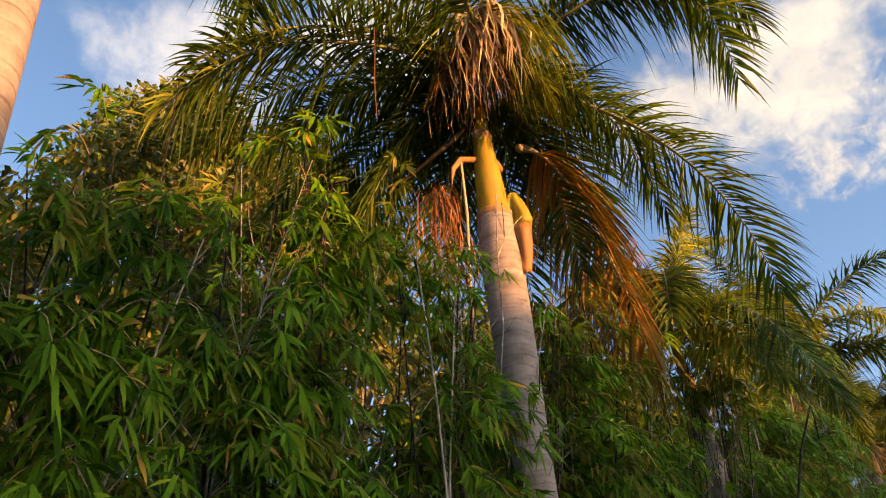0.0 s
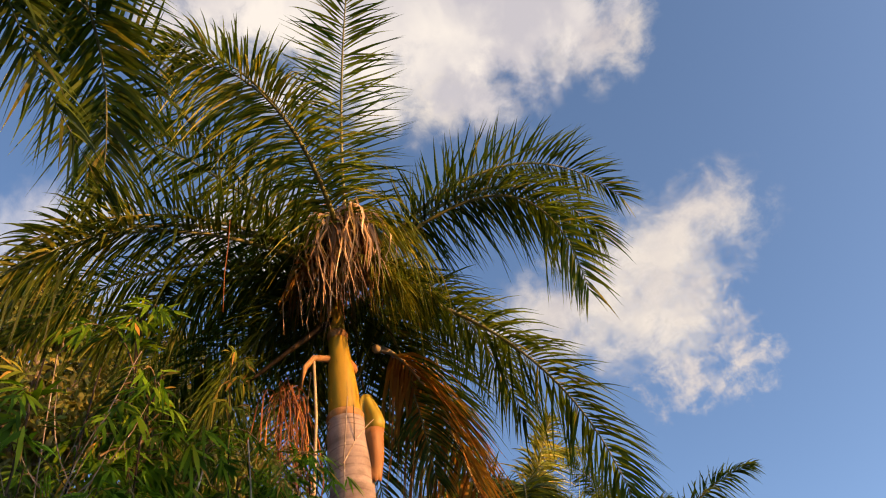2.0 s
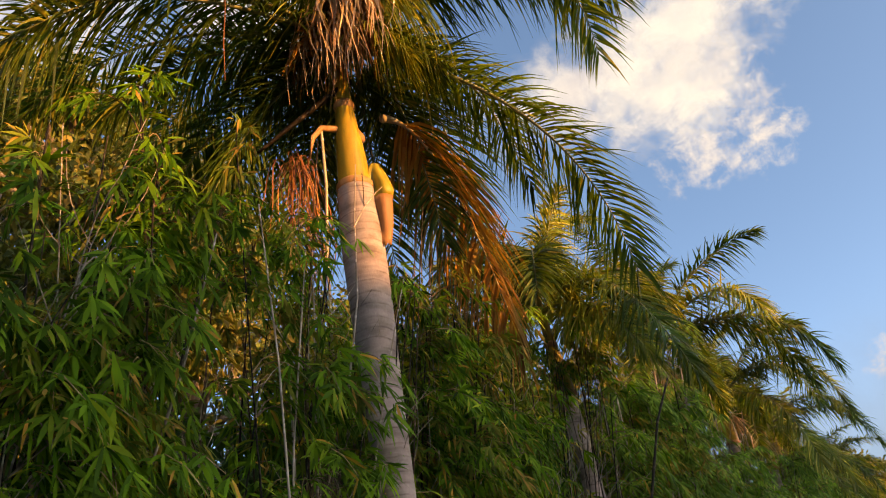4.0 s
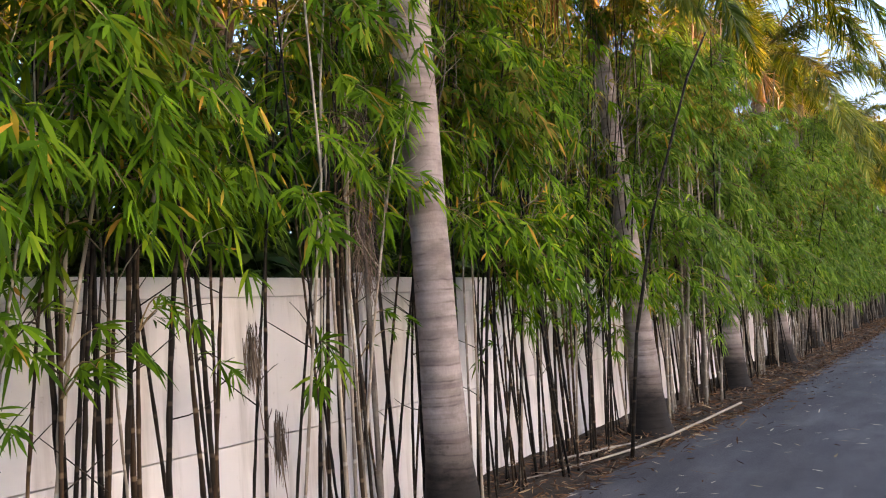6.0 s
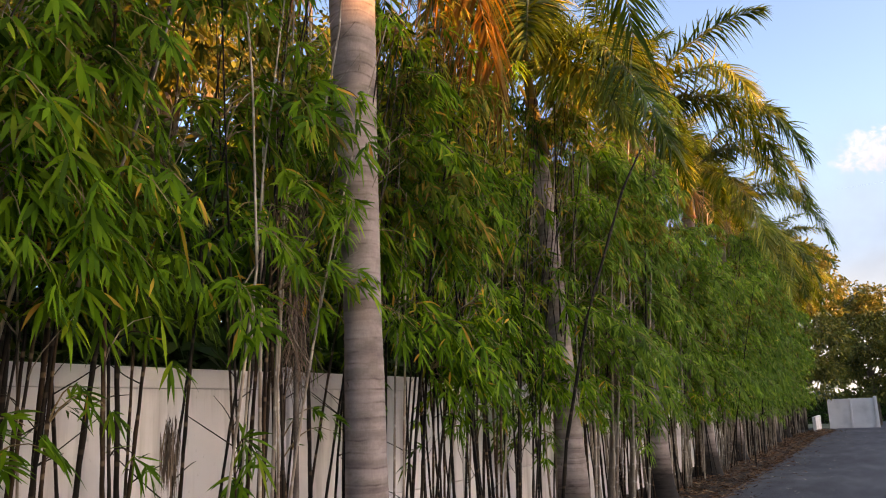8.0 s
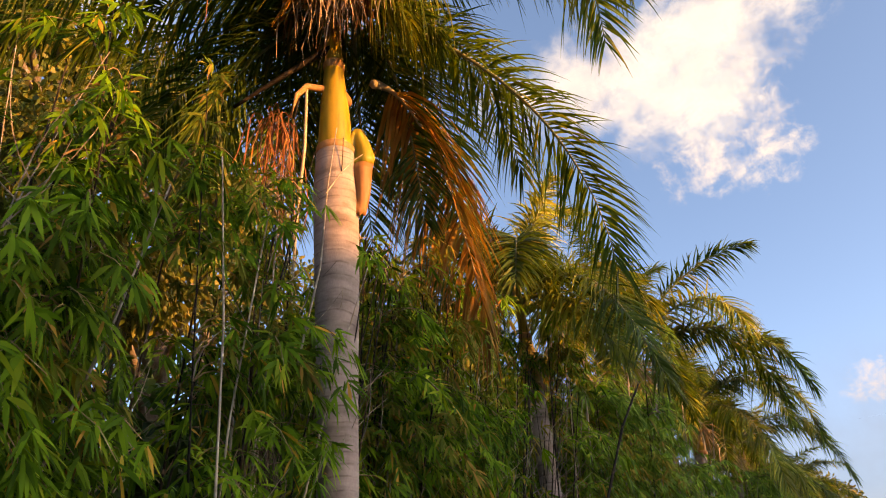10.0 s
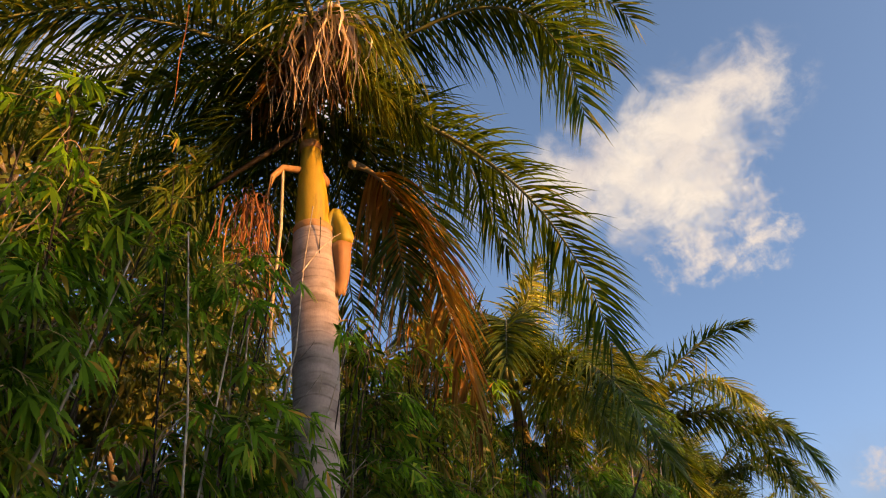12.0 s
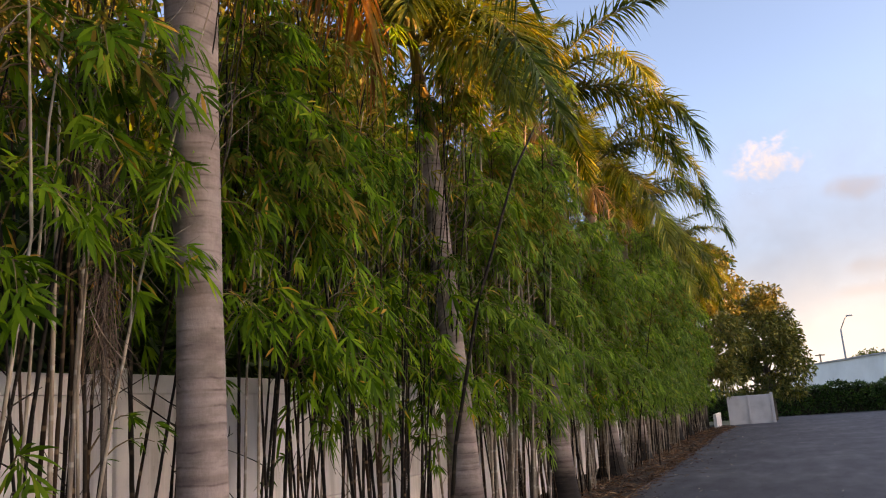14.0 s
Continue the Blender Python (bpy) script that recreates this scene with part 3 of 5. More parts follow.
cloud(-38, 46.0, 9.0, 7.0, CLOUD_WHITE)
cloud(2.6, 15.3, 3.4, 2.2, CLOUD_SCRAP, label="small pinkish cloud scrap over the building")
cloud(8.1, 12.4, 3.2, 1.5, CLOUD_GREY, label="small grey evening cloud streak")
cloud(8.2, 7.4, 4.0, 1.2, CLOUD_GREY, label="small grey evening cloud streak")
cloud(6.8, 5.9, 3.4, 0.7, CLOUD_GREY, label="small grey evening cloud streak")

# ---- royal palms ----


def bezier(a, m, b, n):
    """A curve from a to b that passes m half-way."""
    a, m, b = np.array(a, float), np.array(m, float), np.array(b, float)
    c = 2 * m - 0.5 * (a + b)
    t = np.linspace(0, 1, n)[:, None]
    return (1 - t) ** 2 * a + 2 * t * (1 - t) * c + t ** 2 * b


def frond(parent, a, m, b, mats, rnd, leaflet=0.62, count=118, droop=0.45, lift=0.12, width=0.026, spread=1.0, label="", start=0.14, name="frond", plume=0.28):
    """One feather leaf: a tapered rachis and two rows of narrow blades."""
    leaf_mat, stem_mat = mats
    n = 26
    pts = bezier(a, m, b, n)
    rad = np.interp(np.linspace(0, 1, n), (0, 0.15, 0.6, 1), (0.042, 0.022, 0.012, 0.003))
    tang = unit(np.gradient(pts, axis=0))
    up = np.array([0, 0, 1.0])
    side = np.cross(tang, up)
    weak = np.linalg.norm(side, axis=1) < 0.25
    side[weak] = np.cross(tang[weak], np.array([0.3, -0.9, 0.2]))
    side = unit(side)
    nor = np.cross(side, tang)
    s = np.linspace(start, 0.995, count)
    base, direc, wid, leng, wdt, drp = [], [], [], [], [], []
    for sg in (-1, 1):
        ss = np.clip(s + rnd.normal(0, 0.003, count), 0, 1)
        ix = ss * (n - 1)
        i0 = np.minimum(ix.astype(int), n - 2)
        f = (ix - i0)[:, None]
        P = pts[i0] * (1 - f) + pts[i0 + 1] * f
        T, S, N = tang[i0], side[i0], nor[i0]
        ang = np.radians(np.interp(ss, (0, 0.3, 0.8, 1), (74, 66, 54, 28)) + rnd.normal(0, 6, count))
        tilt = rnd.normal(lift, plume, count)
        d = unit(T * np.cos(ang)[:, None] + (sg * S * spread + N * tilt[:, None]) * np.sin(ang)[:, None])
        L = leaflet * np.interp(ss, (0, 0.12, 0.35, 0.7, 1), (0.45, 0.85, 1.0, 0.85, 0.38)) * rnd.uniform(0.8, 1.1, count)
        w = unit(np.cross(d, np.cross(T, d)) + 0.35 * rnd.normal(0, 1, (count, 3)))
        w = unit(w - d * np.sum(w * d, 1, keepdims=True))
        base.append(P), direc.append(d), wid.append(w), leng.append(L)
        wdt.append(width * rnd.uniform(0.75, 1.15, count))
        drp.append(np.clip(rnd.normal(droop, 0.16, count), 0.02, 1.4))
    v, fc = blades(*[np.concatenate(q) for q in (base, direc, wid, leng, wdt, drp)], steps=4, fullest=0.22)
    ob = part_mesh(name, mesh_of(name, v, fc, leaf_mat), parent, label)
    v, fc = tube(pts, rad, 6)
    part_mesh("rachis", mesh_of("rachis", v, fc, stem_mat, True), ob)
    return ob


GREEN, YELLOW, DEAD = (PALM_LEAF, RACHIS), (PALM_YELLOW, RACHIS), (PALM_DEAD, RACHIS_DRY)


def trunk_profile(h, r0, flared):
    zs = np.linspace(-0.05, h, int(h * 26))
    ks = zs / h
    r = r0 * np.interp(ks, (0, 0.04, 0.11, 0.25, 0.4, 0.6, 0.8, 0.93, 1.0), (2.0, 1.5, 1.2, 1.04, 0.97, 1.06, 1.2, 1.26, 1.12))
    if flared:
        r = r0 * np.interp(ks, (0, 0.02, 0.045, 0.11, 0.25, 0.43, 0.6, 0.93, 1.0), (2.5, 2.25, 1.9, 1.6, 1.32, 1.12, 0.98, 0.92, 0.88))
    return zs, r


def lathe(zs, rs, centre, sides, rough=0.0, seed=0.0):
    verts, faces = [], []
    for i, (z, r) in enumerate(zip(zs, rs)):
        cx, cy = centre(z)
        ringed = 1 + 0.006 * math.sin(z * 75 + 2 * noise.noise((z * 2, seed, 0))) * (1 if rough else 0)
        for k in range(sides):
            a = 2 * math.pi * k / sides
            q = 1 + rough * noise.noise((math.cos(a) * 1.5 + seed, math.sin(a) * 1.5, z * 1.3))
            verts.append((cx + r * ringed * q * math.cos(a), cy + r * ringed * q * math.sin(a), z))
    for i in range(len(zs) - 1):
        for k in range(sides):
            k2 = (k + 1) % sides
            faces.append((i * sides + k, i * sides + k2, (i + 1) * sides + k2, (i + 1) * sides + k))
    faces.append(tuple((len(zs) - 1) * sides + k for k in range(sides)))
    return verts, faces


PALM_GROUP = "palms along the wall"


def palm(x, y, h, r0, lean=(0.0, 0.0), shaft=1.3, seed=0, label="royal palm with grey ringed trunk rising out of the bamboo"):
    """Trunk and crownshaft; returns the thing and the point that the fronds grow from, in its own space."""
    p = empty("royal_palm", (x, y, 0), label, "palm tree", PALM_GROUP)

    def centre(z):
        k = max(z, 0) / h
        return lean[0] * k * k, lean[1] * k * k

    zs, rs = trunk_profile(h, r0, seed >= 21)
    v, f = lathe(zs, rs, centre, 28, 0.05, seed)
    part_mesh("trunk", mesh_of("trunk", v, f, TRUNK, True), p)
    zz = np.linspace(h - 0.01, h + shaft, 16)
    rr = r0 * np.interp((zz - h) / shaft, (0, 0.1, 0.3, 0.5, 0.7, 1), (1.04, 0.98, 0.86, 0.62, 0.48, 0.42))
    v, f = lathe(zz, rr, centre, 22, 0.06, seed + 3)
    part_mesh("crownshaft", mesh_of("crownshaft", v, f, SHEATH, True), p, "yellow-green smooth crownshaft")
    # sheath collars where older leaves came away
    for k, (z, th) in enumerate(((h + 0.02, 0.012), (h + shaft * 0.55, 0.01))):
        zz = np.linspace(z - 0.03, z + 0.05, 6)
        rr = r0 * np.interp((z - h) / shaft, (0, 0.1, 0.3, 0.5, 0.7, 1), (1.04, 0.98, 0.86, 0.62, 0.48, 0.42)) + np.array([0.002, th, th * 1.3, th * 1.2, th, 0.001])
        v, f = lathe(zz, rr, centre, 22, 0.05, seed + 7 + k)
        part_mesh("collar", mesh_of("collar", v, f, SHEATH_DRY, True), p)
    cx, cy = centre(h + shaft)
    return p, (cx, cy, h + shaft * 0.9)


def crown(p, c, rnd, count, length, dead=2, flat=0.0, turn=None):
    for k in range(count):
        az = k * 2.39996 + rnd.normal(0, 0.15)
        if turn:
            az = turn[0] + (turn[1] - turn[0]) * ((k * 0.618) % 1)
        u = k / (count - 1)
        e0 = radians(76 - 76 * u ** 0.8 - flat + rnd.normal(0, 5))
        L = length * rnd.uniform(0.85, 1.1)
        h = np.array([math.cos(az), math.sin(az), 0])
        m = np.array(c) + h * L * 0.52 * math.cos(e0) + np.array([0, 0, 1]) * L * 0.52 * math.sin(e0)
        e1 = e0 - radians(34 + 22 * u + rnd.uniform(0, 12))
        b = m + h * L * 0.5 * math.cos(e1) + np.array([0, 0, 1]) * L * 0.5 * math.sin(e1)
        # the yellow share also paints sunlit fronds into the crowns
        mats = YELLOW if rnd.random() < 0.35 else GREEN
        if k >= count - dead:
            mats = DEAD
            m, b = np.array(c) + h * 0.5 + np.array([0, 0, -0.35]), np.array(c) + h * (0.75 + 0.2 * rnd.random()) + np.array([0, 0, -1.0 - 0.9 * rnd.random()])
        frond(p, c, m, b, mats, rnd, 0.58 * length / 2.8, 125, 0.35 + 0.25 * u, width=0.032, plume=0.5, label="hanging orange-brown dead frond" if mats is DEAD else "")


def strands(parent, c, rnd, n, length, mat, spread=0.3, name="flower_stalk", label="dry hanging flower strands", width=0.016, wide=0.05):
    """A dry broom of strands that falls from a point."""
    base = np.array(c) + rnd.normal(0, 1, (n, 3)) * (wide, wide, wide * 0.8)
    az = rnd.uniform(0, 2 * math.pi, n)
    d = unit(np.stack([np.cos(az) * spread, np.sin(az) * spread, rnd.uniform(-0.7, 0.35, n)], 1))
    w = unit(np.cross(d, rnd.normal(0, 1, (n, 3))))
    v, f = blades(base, d, w, rnd.uniform(0.5, 1.0, n) * length, np.full(n, width), rnd.uniform(0.5, 1.3, n), 5)
    return part_mesh(name, mesh_of(name, v, f, mat), parent, label)


def ribbons(parent, c, rnd, n, length, mat, out, turn, name, label, width=0.02, curl=1.0):
    """Curled, twisting ribbons that spring from a point and fall past it."""
    steps = 9
    az = rnd.uniform(*turn, n)
    h = np.stack([np.cos(az), np.sin(az), np.zeros(n)], 1)
    sd = np.stack([-np.sin(az), np.cos(az), np.zeros(n)], 1)
    L = rnd.uniform(*length, n)
    reach = out * rnd.uniform(0.25, 1.15, n)
    rise = rnd.uniform(0.02, 0.22, n)
    ph, fq, am = rnd.uniform(0, 6.28, n), rnd.uniform(0.8, 2.2, n), curl * rnd.uniform(0.01, 0.05, n)
    base = np.array(c) + rnd.normal(0, 0.045, (n, 3))
    tw0, tw1 = rnd.uniform(0, 6.28, n), curl * rnd.normal(0, 2.5, n)
    rows = []
    for t in np.linspace(0, 1, steps):
        p = base + h * (reach * (1 - (1 - t) ** 2.2))[:, None] + sd * (am * np.sin(ph + 6.28 * fq * t) * t)[:, None] + h * (am * np.cos(ph + 6.28 * fq * t) * t)[:, None]
        p[:, 2] += rise * math.sin(math.pi * min(t * 1.6, 1)) - L * t ** 1.7
        a = tw0 + tw1 * t
        w = sd * np.cos(a)[:, None] + h * np.sin(a)[:, None]
        k = width / 2 * (0.5 + 0.5 * min(t * 4, 1)) * (1 - 0.9 * max(t - 0.5, 0) * 2)
        rows += [p - w * k, p + w * k]
    verts = np.stack(rows, 1).reshape(-1, 3).tolist()
    m = 2 * steps
    faces = [(i * m + 2 * j, i * m + 2 * j + 1, i * m + 2 * j + 3, i * m + 2 * j + 2) for i in range(n) for j in range(steps - 1)]
    return part_mesh(name, mesh_of(name, verts, faces, mat), parent, label)


HANG = ((-3.1, 3.65, 6.45), (-3.12, 3.67, 6.2), (-3.13, 3.66, 5.9), (-3.15, 3.69, 5.55))


def main_palm():
    rnd = np.random.default_rng(11)
    X, Y = -3.25, 5.45
    p, _ = palm(X, Y, 5.42, 0.138, (0.06, -0.2), 1.55, 1, "tall royal palm with ringed grey trunk and peeling orange sheath")
    o = np.array((X, Y, 0))
    c = np.array((-3.02, 5.26, 6.95)) - o

    def fr(m, b, mats=GREEN, **kw):
        frond(p, c, np.array(m) - o, np.array(b) - o, mats, rnd, **kw)

    fr((-1.47, 5.66, 7.9), (-0.51, 6.73, 7.78), droop=0.4, lift=0.6, leaflet=0.72)
    fr((-1.58, 5.7, 7.71), (-0.83, 6.63, 7.29), droop=0.75, lift=0.1, leaflet=0.72)
    fr((-1.48, 5.68, 7.5), (-1.1, 6.28, 6.44), droop=0.55, leaflet=0.68, label="arching green frond with yellowed tip")
    fr((-1.82, 6.15, 5.98), (-1.45, 6.85, 4.56), droop=0.6, leaflet=0.68, count=150)
    fr((-2.62, 4.68, 8.66), (-1.76, 3.73, 9.83), droop=0.25, leaflet=0.85, spread=1.1)
    fr((-2.64, 3.75, 7.55), (-3.05, 2.75, 7.8), droop=0.8, leaflet=0.85)
    # yellow copy of the frond above: its gold sunlight is put into colour
    fr((-2.6, 3.72, 7.42), (-2.95, 2.85, 7.5), YELLOW, droop=1.0, leaflet=0.8, count=60)
    fr((-3.8, 3.95, 7.95), (-4.5, 3.12, 8.28), droop=0.3, lift=0.5, leaflet=0.85, count=140)
    fr((-3.65, 3.55, 6.6), (-4.25, 2.75, 5.7), droop=0.7, leaflet=0.7, count=130)
    fr((-3.45, 3.7, 6.74), (-4.0, 2.65, 5.95), droop=0.35, lift=0.4, leaflet=0.75, count=120)
    fr((-3.55, 3.62, 6.66), (-4.15, 2.5, 5.45), YELLOW, droop=0.35, lift=0.2, leaflet=0.6, count=55, start=0.62)
    fr((-4.06, 4.08, 6.85), (-5.1, 3.45, 6.15), droop=0.65, leaflet=0.7, count=120)
    fr((-3.9, 4.4, 6.8), (-4.7, 3.9, 6.2), droop=0.65, leaflet=0.7, count=120)
    fr((-4.4, 5.6, 7.0), (-5.6, 6.0, 6.2), droop=0.8, leaflet=0.85)
    fr((-4.1, 5.0, 6.8), (-5.1, 4.9, 6.0), droop=0.8, leaflet=0.75)
    fr((-2.94, 6.45, 7.1), (-3.23, 7.6, 6.1), droop=0.75, leaflet=0.8)
    fr((-4.2, 5.1, 7.5), (-5.73, 5.0, 6.7), droop=0.75, leaflet=0.85)
    fr((-4.1, 6.2, 7.5), (-5.0, 7.2, 6.9), droop=0.6)
    fr((-2.5, 6.2, 7.1), (-2.3, 7.2, 6.0), droop=0.7)
    fr((-3.3, 5.9, 8.1), (-3.5, 6.6, 8.9), droop=0.4)
    fr((-3.0, 5.95, 6.6), (-2.95, 6.3, 5.2), droop=0.6, leaflet=0.7)
    fr((-3.45, 6.0, 6.5), (-3.6, 6.5, 5.1), droop=0.6, leaflet=0.75)
    fr((-3.75, 5.5, 6.5), (-4.2, 5.7, 5.0), droop=0.6, leaflet=0.75)
    fr((-3.7, 4.9, 6.5), (-4.2, 4.6, 5.5), droop=0.7, leaflet=0.65)
    fr((-3.15, 4.9, 6.95), (-3.35, 4.75, 6.6), DEAD, droop=0.8, leaflet=0.42, count=48)
    fr((-2.75, 5.1, 6.9), (-2.45, 5.2, 6.5), YELLOW, droop=0.75, leaflet=0.55, count=70)
    fr((-2.65, 5.3, 6.9), (-2.3, 5.5, 6.45), GREEN, droop=0.7, leaflet=0.55, count=70)
    frond(p, np.array((-2.98, 5.5, 6.25)) - o, np.array((-2.84, 6.3, 6.0)) - o, np.array((-2.68, 6.95, 4.3)) - o, DEAD, rnd, 0.72, 95, 1.0, -0.25, spread=0.6, width=0.036, plume=0.2, label="hanging orange-brown dead frond")
    v, f = tube(bezier(np.array((-3.1, 5.2, 6.55)) - o, np.array((-3.4, 4.95, 6.2)) - o, np.array((-3.85, 4.75, 5.85)) - o, 8), np.linspace(0.035, 0.014, 8), 7)
    # the stalk's shade is put into its colour with the black cane material
    part_mesh("old_stalk", mesh_of("old_stalk", v, f, CULM_DARK, True), p, "bare old leaf stalk, coloured near-black for shade")
    # young spear leaves
    for k in range(7):
        a = 0.9 * k
        frond(p, c, c + np.array((0.1 * math.cos(a), 0.1 * math.sin(a), 0.35)), c + np.array((0.25 * math.cos(a), 0.25 * math.sin(a), 0.6 + 0.05 * k)), YELLOW, rnd, 0.26, 30, 0.15, name="spear_leaf")
    top = np.array((-2.9, 5.04, 7.34)) - o
    ribbons(p, top, rnd, 210, (0.45, 1.2), STRAND_DEAD, 0.52, (-2.9, -0.3), "flower_stalk", "dry pinkish-brown curled ribbons hanging from the crown", 0.03, 1.3)
    ribbons(p, top + (0, 0, -0.1), rnd, 70, (0.6, 1.1), PALM_RUST, 0.3, (-2.9, 0.2), "dry_leaflet", "rusty curled dry leaflets hanging from the crown", 0.022)
    ribbons(p, top + (0.06, 0.02, 0.0), rnd, 100, (0.8, 1.3), PALM_YELLOW, 0.7, (-0.3, 0.9), "leaflet_spray", "yellow-green hanging young leaflets", 0.02, 0.3)
    ribbons(p, top + (-0.02, 0.1, -0.1), rnd, 90, (0.5, 1.0), PALM_LEAF, 0.5, (0.3, 3.6), "leaflet_spray", "dark green hanging young leaflets", 0.02, 0.3)
    # broken leaf base with its pale stalk hanging straight down, and a brown broom of dead strands beside it
    a = np.array((-3.16, 5.25, 6.0)) - o
    pts = [a, a + (-0.07, -0.13, 0.03), a + (-0.14, -0.26, 0.0), a + (-0.18, -0.33, -0.12), a + (-0.2, -0.38, -0.36)]
    v, f = tube(pts, [0.03, 0.032, 0.028, 0.024, 0.014], 8)
    part_mesh("leaf_base", mesh_of("leaf_base", v, f, SHEATH_DRY, True), p, "dry orange broken leaf base")
    b = np.array(pts[2])
    v, f = tube([b, b + (0.0, 0.0, -0.6), b + (-0.03, -0.03, -1.3), b + (-0.06, -0.02, -2.1)], [0.012, 0.013, 0.012, 0.01], 6)
    part_mesh("hanging_stalk", mesh_of("hanging_stalk", v, f, RACHIS_DRY, True), p, "pale dry stalk hanging beside the trunk")
    ribbons(p, np.array(pts[4]) + (-0.08, -0.04, -0.12), rnd, 60, (0.4, 1.3), PALM_RUST, 0.22, (0, 6.28), "strand_broom", "rusty dead strands hanging in the bamboo", 0.012, 1.6)
    # torn orange collar round the shaft below the broken base
    verts = []
    for i in range(23):
        a = radians(-175 + 200 * i / 22)
        rag = 0.05 * noise.noise((i * 0.55, 4, 0))
        for j in range(5):
            w = j / 4
            r = 0.1 + 0.022 * math.sin(math.pi * w) + 0.012 * noise.noise((i * 0.6, j * 0.9, 2)) + 0.012 * w
            verts.append(Vector((-3.19 + r * math.cos(a), 5.26 + r * math.sin(a), 6.03 - (0.12 + rag) * w)) - Vector(o))
    faces = [(i * 5 + j, i * 5 + j + 1, i * 5 + j + 6, i * 5 + j + 5) for i in range(22) for j in range(4)]
    ob = part_mesh("torn_collar", mesh_of("torn_collar", verts, faces, SHEATH_ORANGE, True), p, "wrinkled orange torn leaf collar")
    ob.modifiers.new("thick", "SOLIDIFY").thickness = 0.006
    # the peeling sheath: an opened, folded sheet beside the trunk's top
    verts = []
    nu, nv = 15, 9
    right, front = Vector((0.85, 0.53, 0)), Vector((0.53, -0.85, 0))
    for i in range(nu):
        u = i / (nu - 1)
        z = 5.65 - 0.8 * u
        r0 = float(np.interp(u, (0, 0.1, 0.3, 0.5, 0.75, 1), (0.15, 0.1, 0.07, 0.09, 0.12, 0.14)))
        r1 = float(np.interp(u, (0, 0.15, 0.35, 0.5, 0.75, 1), (0.225, 0.27, 0.315, 0.29, 0.275, 0.235)))
        for j in range(nv):
            w = j / (nv - 1)
            bulge = 0.085 * (1 - abs(2 * w - 1.1)) * math.sin(math.pi * min(u + 0.12, 1)) + 0.01 * math.sin(w * 7 + u * 4) + 0.02 * noise.noise((u * 5, w * 4, 3))
            bulge -= 0.07 * math.exp(-((w - 0.4) / 0.22) ** 2 - ((u - 0.25) / 0.16) ** 2)
            rag = 0.035 * noise.noise((w * 7, 9, 0)) if u > 0.9 else 0.0
            q = Vector((-3.19, 5.25, z + rag)) + right * (r0 + (r1 - r0) * w) + front * (0.03 + bulge)
            verts.append(q - Vector(o))
    for name, mat, rows, label in (("sheath_pouch", SHEATH_LIME, range(0, 6), "yellow-green opened leaf sheath"), ("sheath_flap", SHEATH_ORANGE, range(6, nu - 1), "orange curled peeling sheath flap")):
        faces = [(i * nv + j, i * nv + j + 1, (i + 1) * nv + j + 1, (i + 1) * nv + j) for i in rows for j in range(nv - 1)]
        used = sorted({k for q in faces for k in q})
        at_new = {k: n for n, k in enumerate(used)}
        ob = part_mesh(name, mesh_of(name, [verts[k] for k in used], [tuple(at_new[k] for k in q) for q in faces], mat, True), p, label)
        so = ob.modifiers.new("thick", "SOLIDIFY")
        so.thickness = 0.008
    # a thin reddish shoot that hangs from the frond
    v, f = tube([np.array(q) - o for q in HANG], [0.004, 0.004, 0.004, 0.002], 5)
    part_mesh("hanging_shoot", mesh_of("hanging_shoot", v, f, PALM_RUST), p, "thin rusty hanging shoot")


main_palm()


